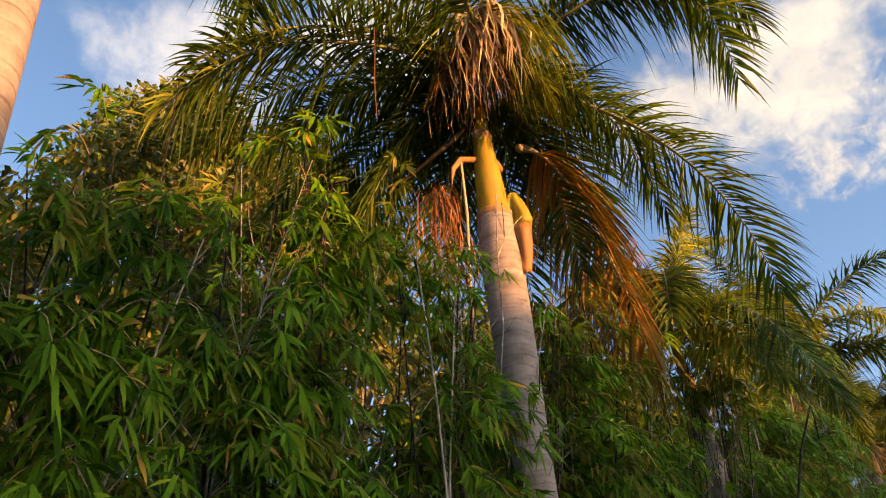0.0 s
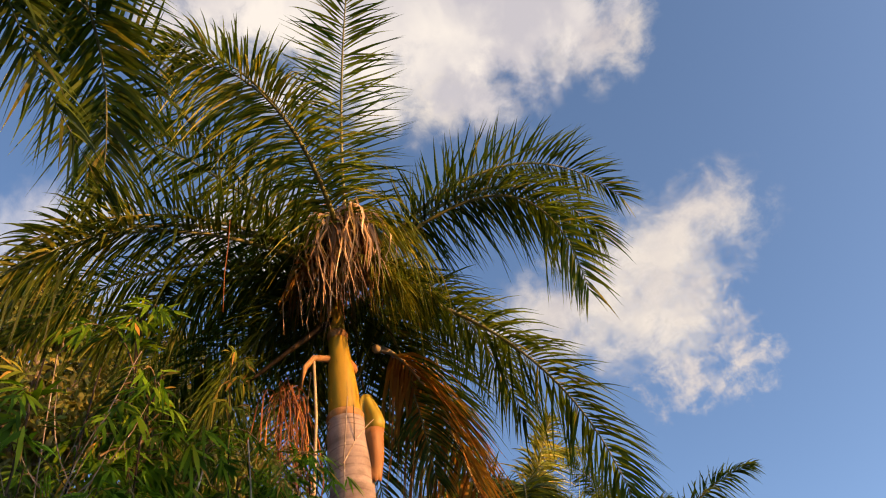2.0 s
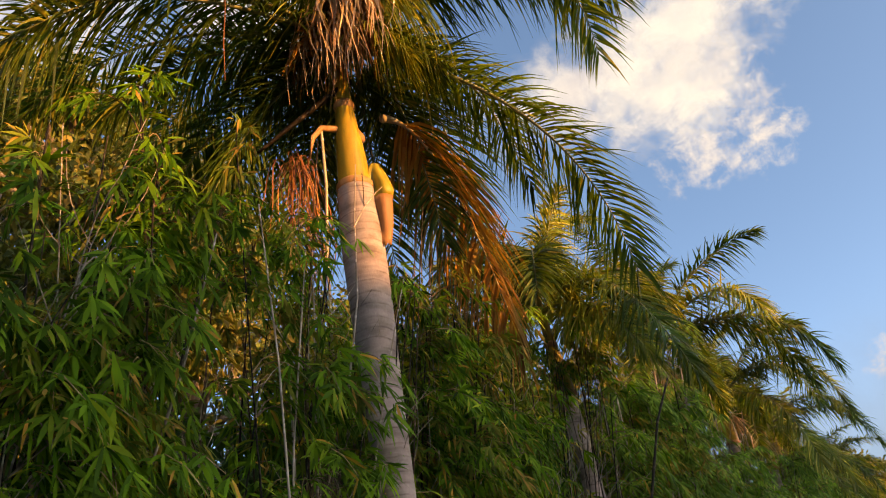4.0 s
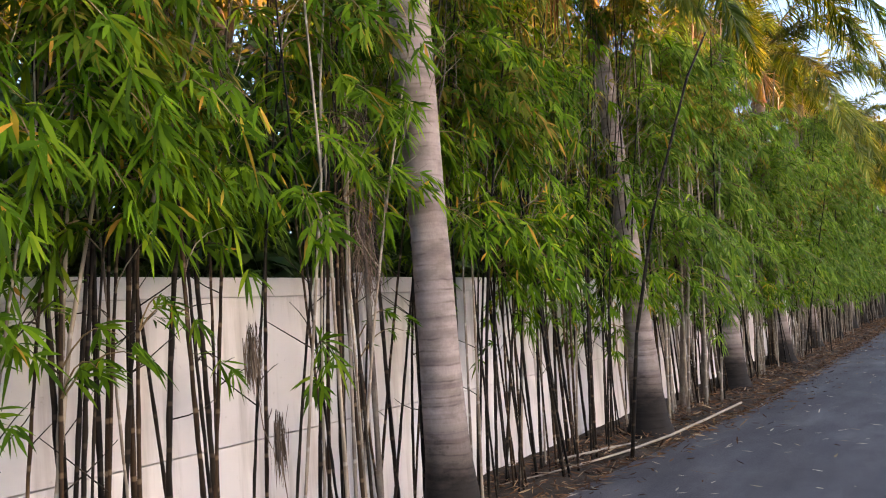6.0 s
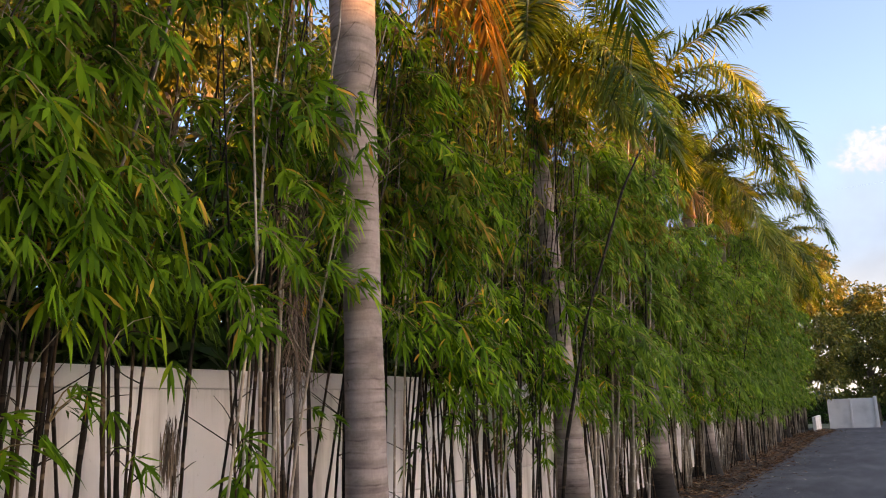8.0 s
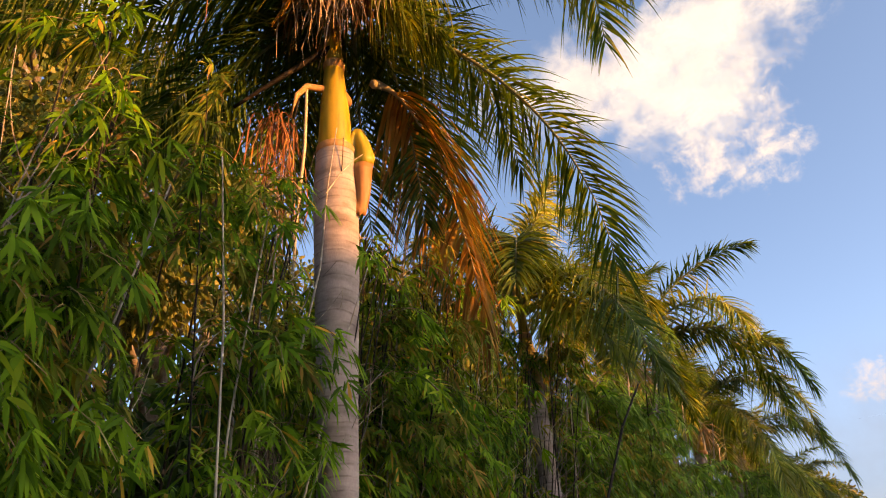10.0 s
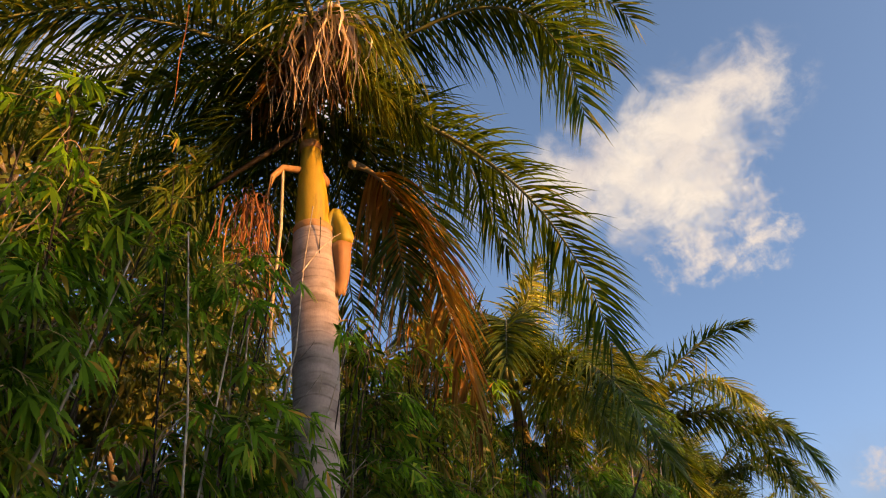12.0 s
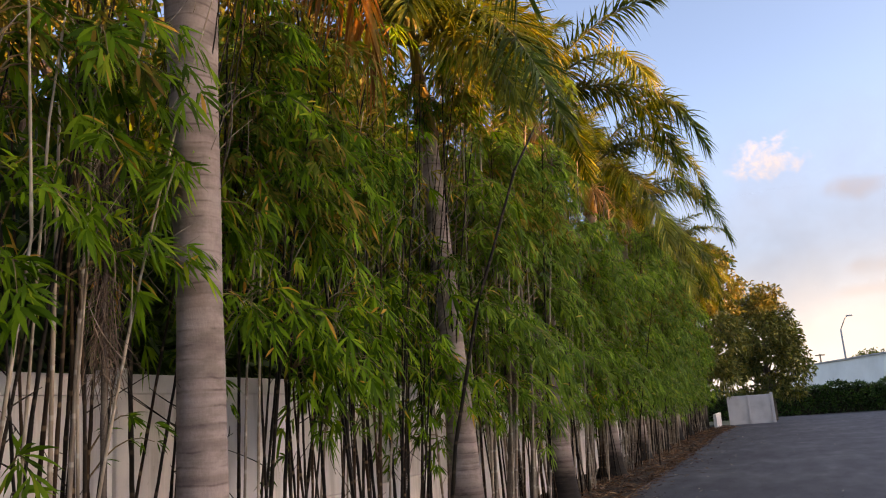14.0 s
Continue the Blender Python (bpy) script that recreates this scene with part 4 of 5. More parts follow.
def other_palms():
    rnd = np.random.default_rng(5)
    # y, trunk height, radius, crown length, lean towards the road
    rows = [(1.14, 6.9, 0.15, 2.9, 0.05), (9.95, 4.65, 0.122, 2.7, -0.05), (14.5, 5.6, 0.13, 2.6, 0.1), (19.1, 5.7, 0.14, 2.6, 0.15),
            (23.7, 5.8, 0.14, 2.6, 0.2), (28.3, 5.9, 0.15, 2.7, 0.2), (33.0, 5.6, 0.14, 2.6, 0.3), (37.6, 5.8, 0.14, 2.6, 0.3), (42.2, 5.4, 0.14, 2.6, 0.3)]
    # chosen fronds of the nearer palms: middle, tip, tone
    # palm 1: some YELLOW fronds stand in for sun on its crown
    chosen = {1: (((-2.37, 9.2, 5.72), (-1.58, 8.8, 4.15), GREEN), ((-2.69, 9.3, 5.55), (-2.0, 9.0, 4.55), YELLOW), ((-3.75, 9.6, 6.6), (-4.0, 9.6, 7.4), YELLOW), ((-3.15, 9.55, 6.6), (-2.72, 9.5, 7.4), YELLOW), ((-3.9, 8.9, 6.4), (-4.3, 8.3, 5.6), GREEN),
                  ((-3.6, 10.2, 6.6), (-3.8, 10.8, 7.0), YELLOW), ((-2.7, 10.3, 6.4), (-2.0, 10.9, 5.9), YELLOW), ((-3.0, 8.7, 6.2), (-2.8, 8.0, 5.3), GREEN)),
              2: (((-2.1, 14.4, 7.75), (-0.86, 14.5, 8.15), GREEN), ((-1.4, 14.35, 6.6), (-0.45, 14.3, 5.4), GREEN), ((-1.9, 13.9, 7.1), (-1.1, 13.4, 6.3), YELLOW), ((-1.7, 14.8, 6.7), (-0.9, 15.1, 5.4), GREEN)),
              3: (((-1.5, 19.0, 7.2), (-0.62, 19.0, 5.6), GREEN), ((-1.8, 18.6, 7.0), (-1.1, 18.1, 5.8), GREEN), ((-1.9, 19.2, 7.9), (-1.0, 19.3, 7.9), GREEN), ((-2.0, 18.5, 6.2), (-1.5, 18.3, 4.7), YELLOW)),
              4: (((-1.3, 23.7, 7.0), (-0.35, 23.7, 5.6), GREEN), ((-1.6, 23.3, 7.3), (-0.8, 22.9, 6.4), GREEN), ((-1.9, 23.2, 6.3), (-1.3, 23.0, 4.8), YELLOW)),
              5: (((-1.7, 28.0, 6.6), (-0.9, 27.8, 5.0), GREEN), ((-2.2, 27.7, 6.3), (-1.7, 27.5, 4.8), YELLOW))}
    for i, (y, h, r, L, lean) in enumerate(rows):
        p, c = palm((-3.33 if i else -3.2) + 0.03 * rnd.normal(), y, h, r, (lean, -0.3 if i == 1 else 0.05 * rnd.normal()), 1.2, 20 + i)
        if i:
            crown(p, c, rnd, 6 if i == 1 else 17, L, 0, turn=(1.2, 5.2) if i in chosen else None)
        else:
            crown(p, c, rnd, 3, L, 0, turn=(-2.4, -1.2))
        for m, b, mats in chosen.get(i, ()):
            at = np.array(p.location)
            frond(p, c, np.array(m) - at, np.array(b) - at, mats, rnd, 0.72, 150, 0.5, 0.15, 0.032, plume=0.4)
        if i > 1:
            strands(p, np.array(c) + (0.1, -0.15, -0.5), rnd, 70, 0.6, STRAND_DEAD, 0.4)
        else:
            for m, b in (((-3.33, 2.2, 7.75), (-3.6, 2.85, 6.42)),):
                frond(p, c, np.array(m) - np.array(p.location), np.array(b) - np.array(p.location), GREEN, rnd, 0.8, 110, 0.55, width=0.04)


other_palms()

# ---- bamboo hedge ----


def culm_mesh(rnd, h, r, lean, bend, bottom=0.0):
    n = int(h / 0.13)
    pts, rad = [], []
    ph = rnd.uniform(0, 6.28)
    for i in range(n + 1):
        z = bottom + h * i / n
        k = z / h
        kink = 0.0015 * (1 if i % 2 else -1)
        pts.append((lean[0] * z + bend[0] * k * k + kink * math.cos(ph), lean[1] * z + bend[1] * k * k + kink * math.sin(ph), z))
        rad.append(r * (1 - 0.72 * k ** 1.4) * (1.18 if i % 3 == 0 else 0.97))
    return pts, rad


def plume(rnd, p0, m, b, leaf_len, acc, twigs):
    """One arching side branch with hanging hands of leaves along it. Adds to acc: base, direction, length, width, droop, facing."""
    cur = bezier(p0, m, b, 6)
    twigs.append(tube(cur, [0.006, 0.0055, 0.0045, 0.0038, 0.003, 0.002], 3, False))
    L = float(np.linalg.norm(np.array(b) - np.array(p0)))
    n = max(int(L / 0.085), 3)
    for i in range(n):
        s = 0.22 + 0.78 * i / (n - 1)
        ix = s * 5
        i0 = min(int(ix), 4)
        q = cur[i0] + (cur[i0 + 1] - cur[i0]) * (ix - i0)
        t = unit(cur[i0 + 1] - cur[i0])
        sd = unit(np.cross(t, (0, 0, 1.0)) + 1e-6)
        sg = (1 if i % 2 else -1) * rnd.uniform(0.3, 1.2) * (0 if i == n - 1 else 1)
        d0 = unit(t * 0.8 + sd * sg + np.array([0, 0, rnd.uniform(-0.5, 0.12)]))
        q = q + d0 * rnd.uniform(0.02, 0.09)
        nn = unit(np.array([0.75, -0.35, 0.75]) + 0.5 * rnd.normal(0, 1, 3))
        fs = unit(np.cross(nn, d0))
        k = rnd.integers(5, 10)
        wide = rnd.uniform(0.8, 1.5)
        size = leaf_len * rnd.uniform(0.75, 1.15)
        for f in np.linspace(-1, 1, k):
            w = f * wide + rnd.normal(0, 0.12)
            acc[0].append(q + rnd.normal(0, 0.01, 3))
            acc[1].append(unit(d0 * math.cos(w) + fs * math.sin(w) + np.array([0, 0, rnd.normal(-0.14, 0.14)])))
            acc[2].append(size * rnd.uniform(0.7, 1.12) * (1 - 0.3 * abs(f)))
            acc[3].append(0.135 * size * rnd.uniform(0.75, 1.2))
            acc[4].append(rnd.uniform(0.1, 0.6))
            acc[5].append(unit(nn + 0.28 * rnd.normal(0, 1, 3)))


def leaf_mesh(acc):
    if not acc[0]:
        return [], []
    d = np.array(acc[1])
    side = unit(np.cross(d, np.array(acc[5])))
    return blades(np.array(acc[0]), d, side, np.array(acc[2]), np.array(acc[3]), np.array(acc[4]), 4, 0.45)


def stands_back(wx, wy, z, rnd):
    """The hedge stands back round the trunks and the black cane."""
    if wx > -3.3 and 4.55 < wy < 5.8 and z < 5.3:
        return not (wy < 4.85 and 2.1 < z < 4.3 and rnd.random() < 0.5)
    if 7.4 < wy < 9.9 and wx > -3.0 and 2.3 < z < 4.6:
        return rnd.random() < 0.85
    return wx > -3.35 and 8.4 < wy < 10.3 and 2.0 < z < 4.7 and rnd.random() < 0.88


def foliage(rnd, culms, low, spread, n_branch, leaf_len, y0=99.0, high=None):
    """Branches and drooping leaf hands along the culms, in loose tiers. Returns the leaves and the twigs."""
    acc, twigs = [[], [], [], [], [], []], []
    knots = []
    n = max(int(n_branch * 0.5), 2)
    for _ in range(max(n // 3, 2)):
        pts = culms[rnd.integers(len(culms))]
        knots.append((pts, low + ((high or pts[-1][2]) - low) * rnd.random() ** 0.9, rnd.normal(-0.1, 1.1), rnd.uniform(0.6, 1.25)))
    for _ in range(n):
        pts, z, az, reach = knots[rnd.integers(len(knots))]
        top = pts[-1][2]
        z = max(min(z + rnd.normal(0, 0.08), top), low)
        i = min(int(z / top * (len(pts) - 1)), len(pts) - 1)
        p0 = np.array(pts[i])
        az = az + rnd.normal(0, 0.5)
        L = reach * spread * rnd.uniform(0.45, 1.05) * (1.0 if z < top * 0.8 else 0.75)
        e = rnd.uniform(0.1, 0.9)
        h = np.array([math.cos(az), math.sin(az), 0])
        m = p0 + h * L * 0.55 * math.cos(e) + np.array([0, 0, L * 0.5 * math.sin(e)])
        b = p0 + h * L + np.array([0, 0, L * (0.5 * math.sin(e) - 0.4)])
        if stands_back(b[0] - 3.55, b[1] + y0, b[2], rnd):
            continue
        plume(rnd, p0, m, b, leaf_len, acc, twigs)
    return leaf_mesh(acc), join(twigs)


def bare(rnd, culms, n):
    """Pale leafless side shoots."""
    out = []
    for _ in range(n):
        pts = culms[rnd.integers(len(culms))]
        i = rnd.integers(int(len(pts) * 0.45), int(len(pts) * 0.82))
        p0 = np.array(pts[i])
        az = rnd.normal(-0.2, 1.2)
        L = rnd.uniform(0.3, 0.7)
        h = np.array([math.cos(az) * 0.55, math.sin(az) * 0.55, rnd.uniform(0.35, 1.0)])
        b = p0 + unit(h) * L
        m = (p0 + b) / 2 + rnd.normal(0, 0.03, 3)
        out.append(tube(bezier(p0, m, b, 5), [0.0045, 0.004, 0.0034, 0.0026, 0.0015], 4, False))
    return join(out)


def side_shoots(rnd, culms, n):
    """Thin dark leafless side shoots low on the canes."""
    out = []
    for _ in range(n):
        pts = culms[rnd.integers(len(culms))]
        z = rnd.uniform(0.9, 2.1)
        i = min(int(z / pts[-1][2] * (len(pts) - 1)), len(pts) - 1)
        p0 = np.array(pts[i])
        az = rnd.choice((-1.57, 1.57)) + rnd.normal(0, 0.5)
        L = rnd.uniform(0.12, 0.5)
        b = p0 + unit(np.array([math.cos(az), math.sin(az), rnd.uniform(0.3, 1.1)])) * L
        m = (p0 + b) / 2 + rnd.normal(0, 0.012, 3)
        out.append(tube(bezier(p0, m, b, 4), [0.0042, 0.0036, 0.003, 0.0018], 4, False))
    return join(out)


HEDGE_GROUP = "bamboo clumps of the hedge"


def bamboo(y0, rnd, specs, height, n_branch=150, spread=0.62, low=2.25, old=0.12):
    """A clump. specs: rows of y offset, x offset, lean along y, tone letter."""
    p = empty("bamboo_clump", (-3.55, y0, 0), "leafy green bamboo clump with thin dark and grey canes", "bamboo", HEDGE_GROUP)
    curves = []
    for dy, dx, ly, tone in specs:
        h = height * rnd.uniform(0.8, 1.05)
        pts, rad = culm_mesh(rnd, h, rnd.uniform(0.008, 0.018) * (1.05 if y0 > 10 else 1), (rnd.normal(0.03, 0.03), ly), (rnd.uniform(0.0, 0.45), rnd.normal(0, 0.2)))
        pts = [(a + dx, b + dy, c - 0.03) for a, b, c in pts]
        curves.append(pts)
        v, f = tube(pts, rad, 6)
        mat = {"d": CULM_DARK, "g": CULM_GREY, "b": CULM_BROWN}[tone]
        part_mesh("cane", mesh_of("cane", v, f, mat, True), p)
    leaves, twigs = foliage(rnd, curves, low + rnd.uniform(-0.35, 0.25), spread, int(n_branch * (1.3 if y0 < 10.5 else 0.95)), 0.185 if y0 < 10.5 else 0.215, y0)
    # past y 10.5 leaves take the green with skylight painted in
    part_mesh("leaves", mesh_of("leaves", *leaves, BAMBOO_LEAF if y0 < 10.5 else BAMBOO_LEAF_SKYLIT), p, kind="stuff")
    part_mesh("twig_spray", mesh_of("twig_spray", *twigs, TWIG), p, kind="stuff")
    part_mesh("bare_twig", mesh_of("bare_twig", *bare(rnd, curves, 24 if y0 < 5 else 34), CULM_GREY), p, "pale dry leafless twigs", "stuff")
    if y0 < 10.5:
        part_mesh("side_shoot", mesh_of("side_shoot", *side_shoots(np.random.default_rng(int(y0 * 10) + 500), curves, 12), CULM_DARK), p, "thin dark leafless side shoots", "stuff")
    if old:
        leaves, twigs = foliage(rnd, curves, 1.35, spread * 0.5, 5, 0.17, y0, 2.1)
        if leaves[1]:
            part_mesh("low_leaves", mesh_of("low_leaves", *leaves, BAMBOO_LEAF), p, kind="stuff")
            part_mesh("low_spray", mesh_of("low_spray", *twigs, CULM_BROWN), p, kind="stuff")
        leaves, twigs = foliage(rnd, curves, height * 0.6, spread * 0.8, int(n_branch * old), 0.155, y0)
        part_mesh("old_leaves", mesh_of("old_leaves", *leaves, BAMBOO_LEAF_OLD_SUNLIT), p, "yellowing bamboo leaves, also coloured for sunlight on the hedge top", "stuff")
    return p


# canes of the near stretch: place along the wall, lean, tone
CANES = ((2.68, 0.02, "g"), (2.74, 0.05, "d"), (2.81, 0.0, "d"), (2.88, 0.05, "b"), (2.93, 0.0, "d"), (3.0, 0.07, "d"), (3.09, -0.07, "g"), (3.25, -0.1, "b"),
         (3.53, -0.13, "b"), (3.62, -0.09, "d"), (3.78, -0.07, "d"), (3.84, 0.06, "d"), (4.01, 0.12, "d"), (4.1, 0.0, "b"), (4.42, -0.16, "d"), (4.52, 0.01, "b"),
         (4.63, 0.07, "g"), (4.74, -0.09, "b"), (4.81, 0.05, "d"), (5.01, -0.2, "b"), (5.16, -0.08, "g"), (6.38, 0.14, "d"), (7.17, -0.19, "b"), (7.33, 0.03, "g"))


def hedge():
    made = []
    y = -1.6
    k = 0
    while y < 10.2:
        rnd = np.random.default_rng(100 + k)
        specs = [(cy - y, rnd.normal(-0.05, 0.08), ly, tone) for cy, ly, tone in CANES if y - 0.4 <= cy < y + 0.4]
        specs += [(rnd.uniform(-0.4, 0.4), rnd.normal(-0.1, 0.12), rnd.normal(-0.03, 0.07), "dddb"[rnd.integers(4)]) for _ in range(4)]
        if len(specs) < 7 or y > 5.3:
            specs += [(rnd.uniform(-0.38, 0.38), rnd.normal(-0.05, 0.15), rnd.normal(-0.04, 0.08), "ddbdbg"[rnd.integers(6)]) for _ in range(10 - len(specs))]
        h = float(np.interp(y, (-2, 2, 2.9, 3.7, 4.5, 5.5, 6.7, 8, 10), (4.0, 4.05, 4.45, 4.85, 5.3, 5.3, 4.95, 5.1, 5.6)))
        # larger old share past y 2.6 puts the top's sunlit olive into colour
        made.append(bamboo(y, rnd, specs, h, 175, low=float(np.interp(y, (6.0, 8.0), (2.2, 1.75))), old=0.46 if y > 2.6 else 0.14))
        y += 0.8
        k += 1
    rnd = np.random.default_rng(77)
    pool = []
    for k in range(8):
        r = np.random.default_rng(900 + k)
        specs = [(r.uniform(-0.4, 0.4), r.normal(0.0, 0.2), r.normal(-0.13, 0.12), "gdbgdg"[r.integers(6)]) for _ in range(9)]
        pool.append(bamboo(y, r, specs, (6.0, 5.3, 5.8, 6.3, 5.5, 6.0, 5.7, 6.0)[k], (200, 150, 110, 210, 160, 80, 185, 130)[k], 0.9, (1.5, 1.9, 2.4, 1.5, 1.2, 2.6, 1.7, 2.0)[k], 0.3))
        y += 0.75
    while y < 44.5:
        src = pool[rnd.integers(len(pool))]
        m = pose(float(np.interp(y, (10.5, 13), (-3.5, -3.35))) + 0.32 * noise.noise((y * 0.55, 4, 0)) + rnd.normal(0, 0.2), y + rnd.normal(0, 0.1), 0, 0, 0, rnd.normal(0, 14))
        o = copy_thing(src, m)
        o.scale = (1, 1, rnd.uniform(0.8, 1.15) * float(np.interp(y, (10, 16, 24, 44), (0.97, 1.0, 1.04, 0.98))))
        y += 0.72


hedge()
r_tall = np.random.default_rng(412)
bamboo(1.95, r_tall, [(0.0, 0.1, 0.04, "d"), (0.25, 0.15, 0.06, "g")], 5.0, 16, 0.5, 3.4, 0)



def leafy_cane(x, y, h, tips, label, seed, leaf=0.185):
    """A cane with chosen leafy branches, by their tips."""
    rnd = np.random.default_rng(seed)
    p = empty("bamboo_cane", (x, y, 0), label, "bamboo")
    at = np.array((x, y, 0))
    pts, rad = culm_mesh(rnd, h, 0.012, (0.01, 0.01), (0.1, 0.05))
    v, f = tube(pts, rad, 7)
    part_mesh("cane", mesh_of("cane", v, f, CULM_BROWN, True), p)
    acc, twigs = [[], [], [], [], [], []], []
    for tip in tips:
        b = np.array(tip) - at
        i = int(np.clip((b[2] - 0.05) / h * (len(pts) - 1), 0, len(pts) - 1))
        p0 = np.array(pts[i])
        plume(rnd, p0, (p0 + b) / 2 + (0, 0, 0.09), b, leaf, acc, twigs)
    part_mesh("leaves", mesh_of("leaves", *leaf_mesh(acc), BAMBOO_LEAF), p, kind="stuff")
    part_mesh("twig_spray", mesh_of("twig_spray", *join(twigs), TWIG), p, kind="stuff")


leafy_cane(-3.42, 4.5, 4.3, ((-2.95, 4.9, 3.56), (-2.92, 4.97, 3.44), (-3.05, 4.9, 3.3), (-3.1, 4.95, 3.08), (-3.06, 5.0, 2.98), (-3.12, 5.0, 2.86), (-3.0, 5.14, 2.52), (-3.04, 5.1, 2.44), (-3.15, 5.04, 2.46), (-3.12, 4.75, 2.6), (-3.1, 4.85, 3.75)),
           "bamboo cane with leafy branches hanging across the palm trunk", 58)
LOW = "bamboo cane with a few low leafy branches before the wall"
leafy_cane(-3.5, 2.2, 3.4, ((-3.15, 2.28, 1.68), (-3.2, 2.38, 1.54), (-3.2, 2.26, 1.32)), LOW, 59, 0.165)
leafy_cane(-3.5, 2.66, 3.6, ((-3.2, 2.78, 1.6), (-3.22, 2.9, 1.5), (-3.2, 2.68, 1.46)), LOW, 60, 0.165)
leafy_cane(-3.5, 3.06, 3.6, ((-3.3, 3.14, 1.74), (-3.32, 3.28, 1.68)), LOW, 61, 0.14)
leafy_cane(-3.5, 4.78, 3.6, ((-3.3, 5.0, 1.62), (-3.32, 5.12, 1.5)), LOW, 62, 0.12)
leafy_cane(-3.5, 7.05, 3.6, ((-3.3, 6.9, 1.72), (-3.35, 7.15, 1.55), (-3.3, 7.0, 1.45)), LOW, 63, 0.15)
leafy_cane(-3.5, 7.75, 3.6, ((-3.3, 7.65, 1.5), (-3.35, 7.9, 1.62)), LOW, 64, 0.16)

# ---- trees behind the wall and at the lane's end ----


def tree(x, y, h, rad, seed, n_leaf=9000, mat=TREE_LEAF, low=0.35, leaf=0.16, label="broad evergreen tree with brown-green leaves lit by low sun"):
    rnd = np.random.default_rng(seed)
    p = empty("broadleaf_tree", (x, y, 0), label, "tree")
    trunk = [(0, 0, -0.1), (0.05, 0.02, h * 0.2), (-0.05, 0.06, h * 0.4), (0.05, 0, h * 0.62), (0, 0.05, h * 0.85)]
    v, f = tube(trunk, [h * 0.028, h * 0.022, h * 0.018, h * 0.012, h * 0.004], 9)
    part_mesh("trunk", mesh_of("trunk", v, f, BARK, True), p)
    blobs, limbs = [], []
    n = 34
    for k in range(n):
        u = (k + 0.5) / n
        z = h * (low + (0.97 - low) * u)
        w = rad * math.sin(math.pi * min(0.12 + 0.86 * u, 1)) ** 0.7
        a = k * 2.4 + rnd.normal(0, 0.3)
        rr = w * rnd.uniform(0.45, 1.0)
        c = np.array((rr * math.cos(a), rr * math.sin(a), z + rnd.normal(0, 0.2)))
        blobs.append((c, rad * rnd.uniform(0.22, 0.4)))
        s = np.array((0, 0, max(z - rr * 0.7, h * 0.18)))
        limbs.append(tube(bezier(s, (s + c) / 2 + (0, 0, 0.15 * rr), c, 5), [h * 0.008, h * 0.006, h * 0.005, h * 0.003, h * 0.0015], 5, False))
    v, f = join(limbs)
    part_mesh("branchwork", mesh_of("branchwork", v, f, BARK, True), p)
    per = n_leaf // n
    base, nrm = [], []
    for c, r in blobs:
        d = unit(rnd.normal(0, 1, (per, 3)))
        base.append(c + d * (r * rnd.uniform(0.25, 1.05, per) ** 0.6)[:, None] * np.array([1, 1, 0.75]))
        nrm.append(unit(d + 0.8 * rnd.normal(0, 1, (per, 3))))
    base, d = np.concatenate(base), np.concatenate(nrm)
    side = unit(np.cross(d, rnd.normal(0, 1, d.shape)))
    v, f = blades(base, d, side, rnd.uniform(0.6, 1.2, len(base)) * leaf, np.full(len(base), leaf * 0.5), rnd.uniform(0, 0.6, len(base)), 2)
    part_mesh("crown", mesh_of("crown", v, f, mat), p)
    return p


def shrub_row():
    """Dense shrubs just behind the wall."""
    rnd = np.random.default_rng(91)
    group = "shrubs behind the wall"
    first = None
    for k in range(34):
        y = -4 + k * 1.45
        if first is None:
            n = 7000
            p = empty("shrub", (-5.9, y, 0), "dense dark green shrub behind the wall", "shrub", group)
            d = unit(rnd.normal(0, 1, (n, 3)))
            base = d * (rnd.uniform(0.55, 1.0, n))[:, None] * np.array([1.1, 1.5, 1.75]) * (1 + 0.25 * np.sin(d[:, :1] * 5 + d[:, 2:] * 7)) + np.array([0, 0, 2.0])
            dd = unit(d + 0.9 * rnd.normal(0, 1, (n, 3)))
            side = unit(np.cross(dd, rnd.normal(0, 1, dd.shape)))
            v, f = blades(base, dd, side, rnd.uniform(0.14, 0.3, n), np.full(n, 0.085), rnd.uniform(0.1, 0.6, n), 2)
            part_mesh("leaves", mesh_of("leaves", v, f, HEDGE_LEAF), p)
            stems = [tube(bezier((0, 0, 0), q * (0.3, 0.3, 0.6), q, 5), [0.03, 0.025, 0.02, 0.012, 0.006], 5, False) for q in (np.array((0.7 * math.cos(a), 0.9 * math.sin(a), 2.6)) for a in range(6))]
            v, f = join(stems)
            part_mesh("stems", mesh_of("stems", v, f, BARK, True), p)
            first = p
        else:
            o = copy_thing(first, pose(-5.9 + rnd.normal(0, 0.15), y, 0, 0, 0, rnd.uniform(0, 360)))
            o.scale = (1, 1, rnd.uniform(0.85, 1.1))


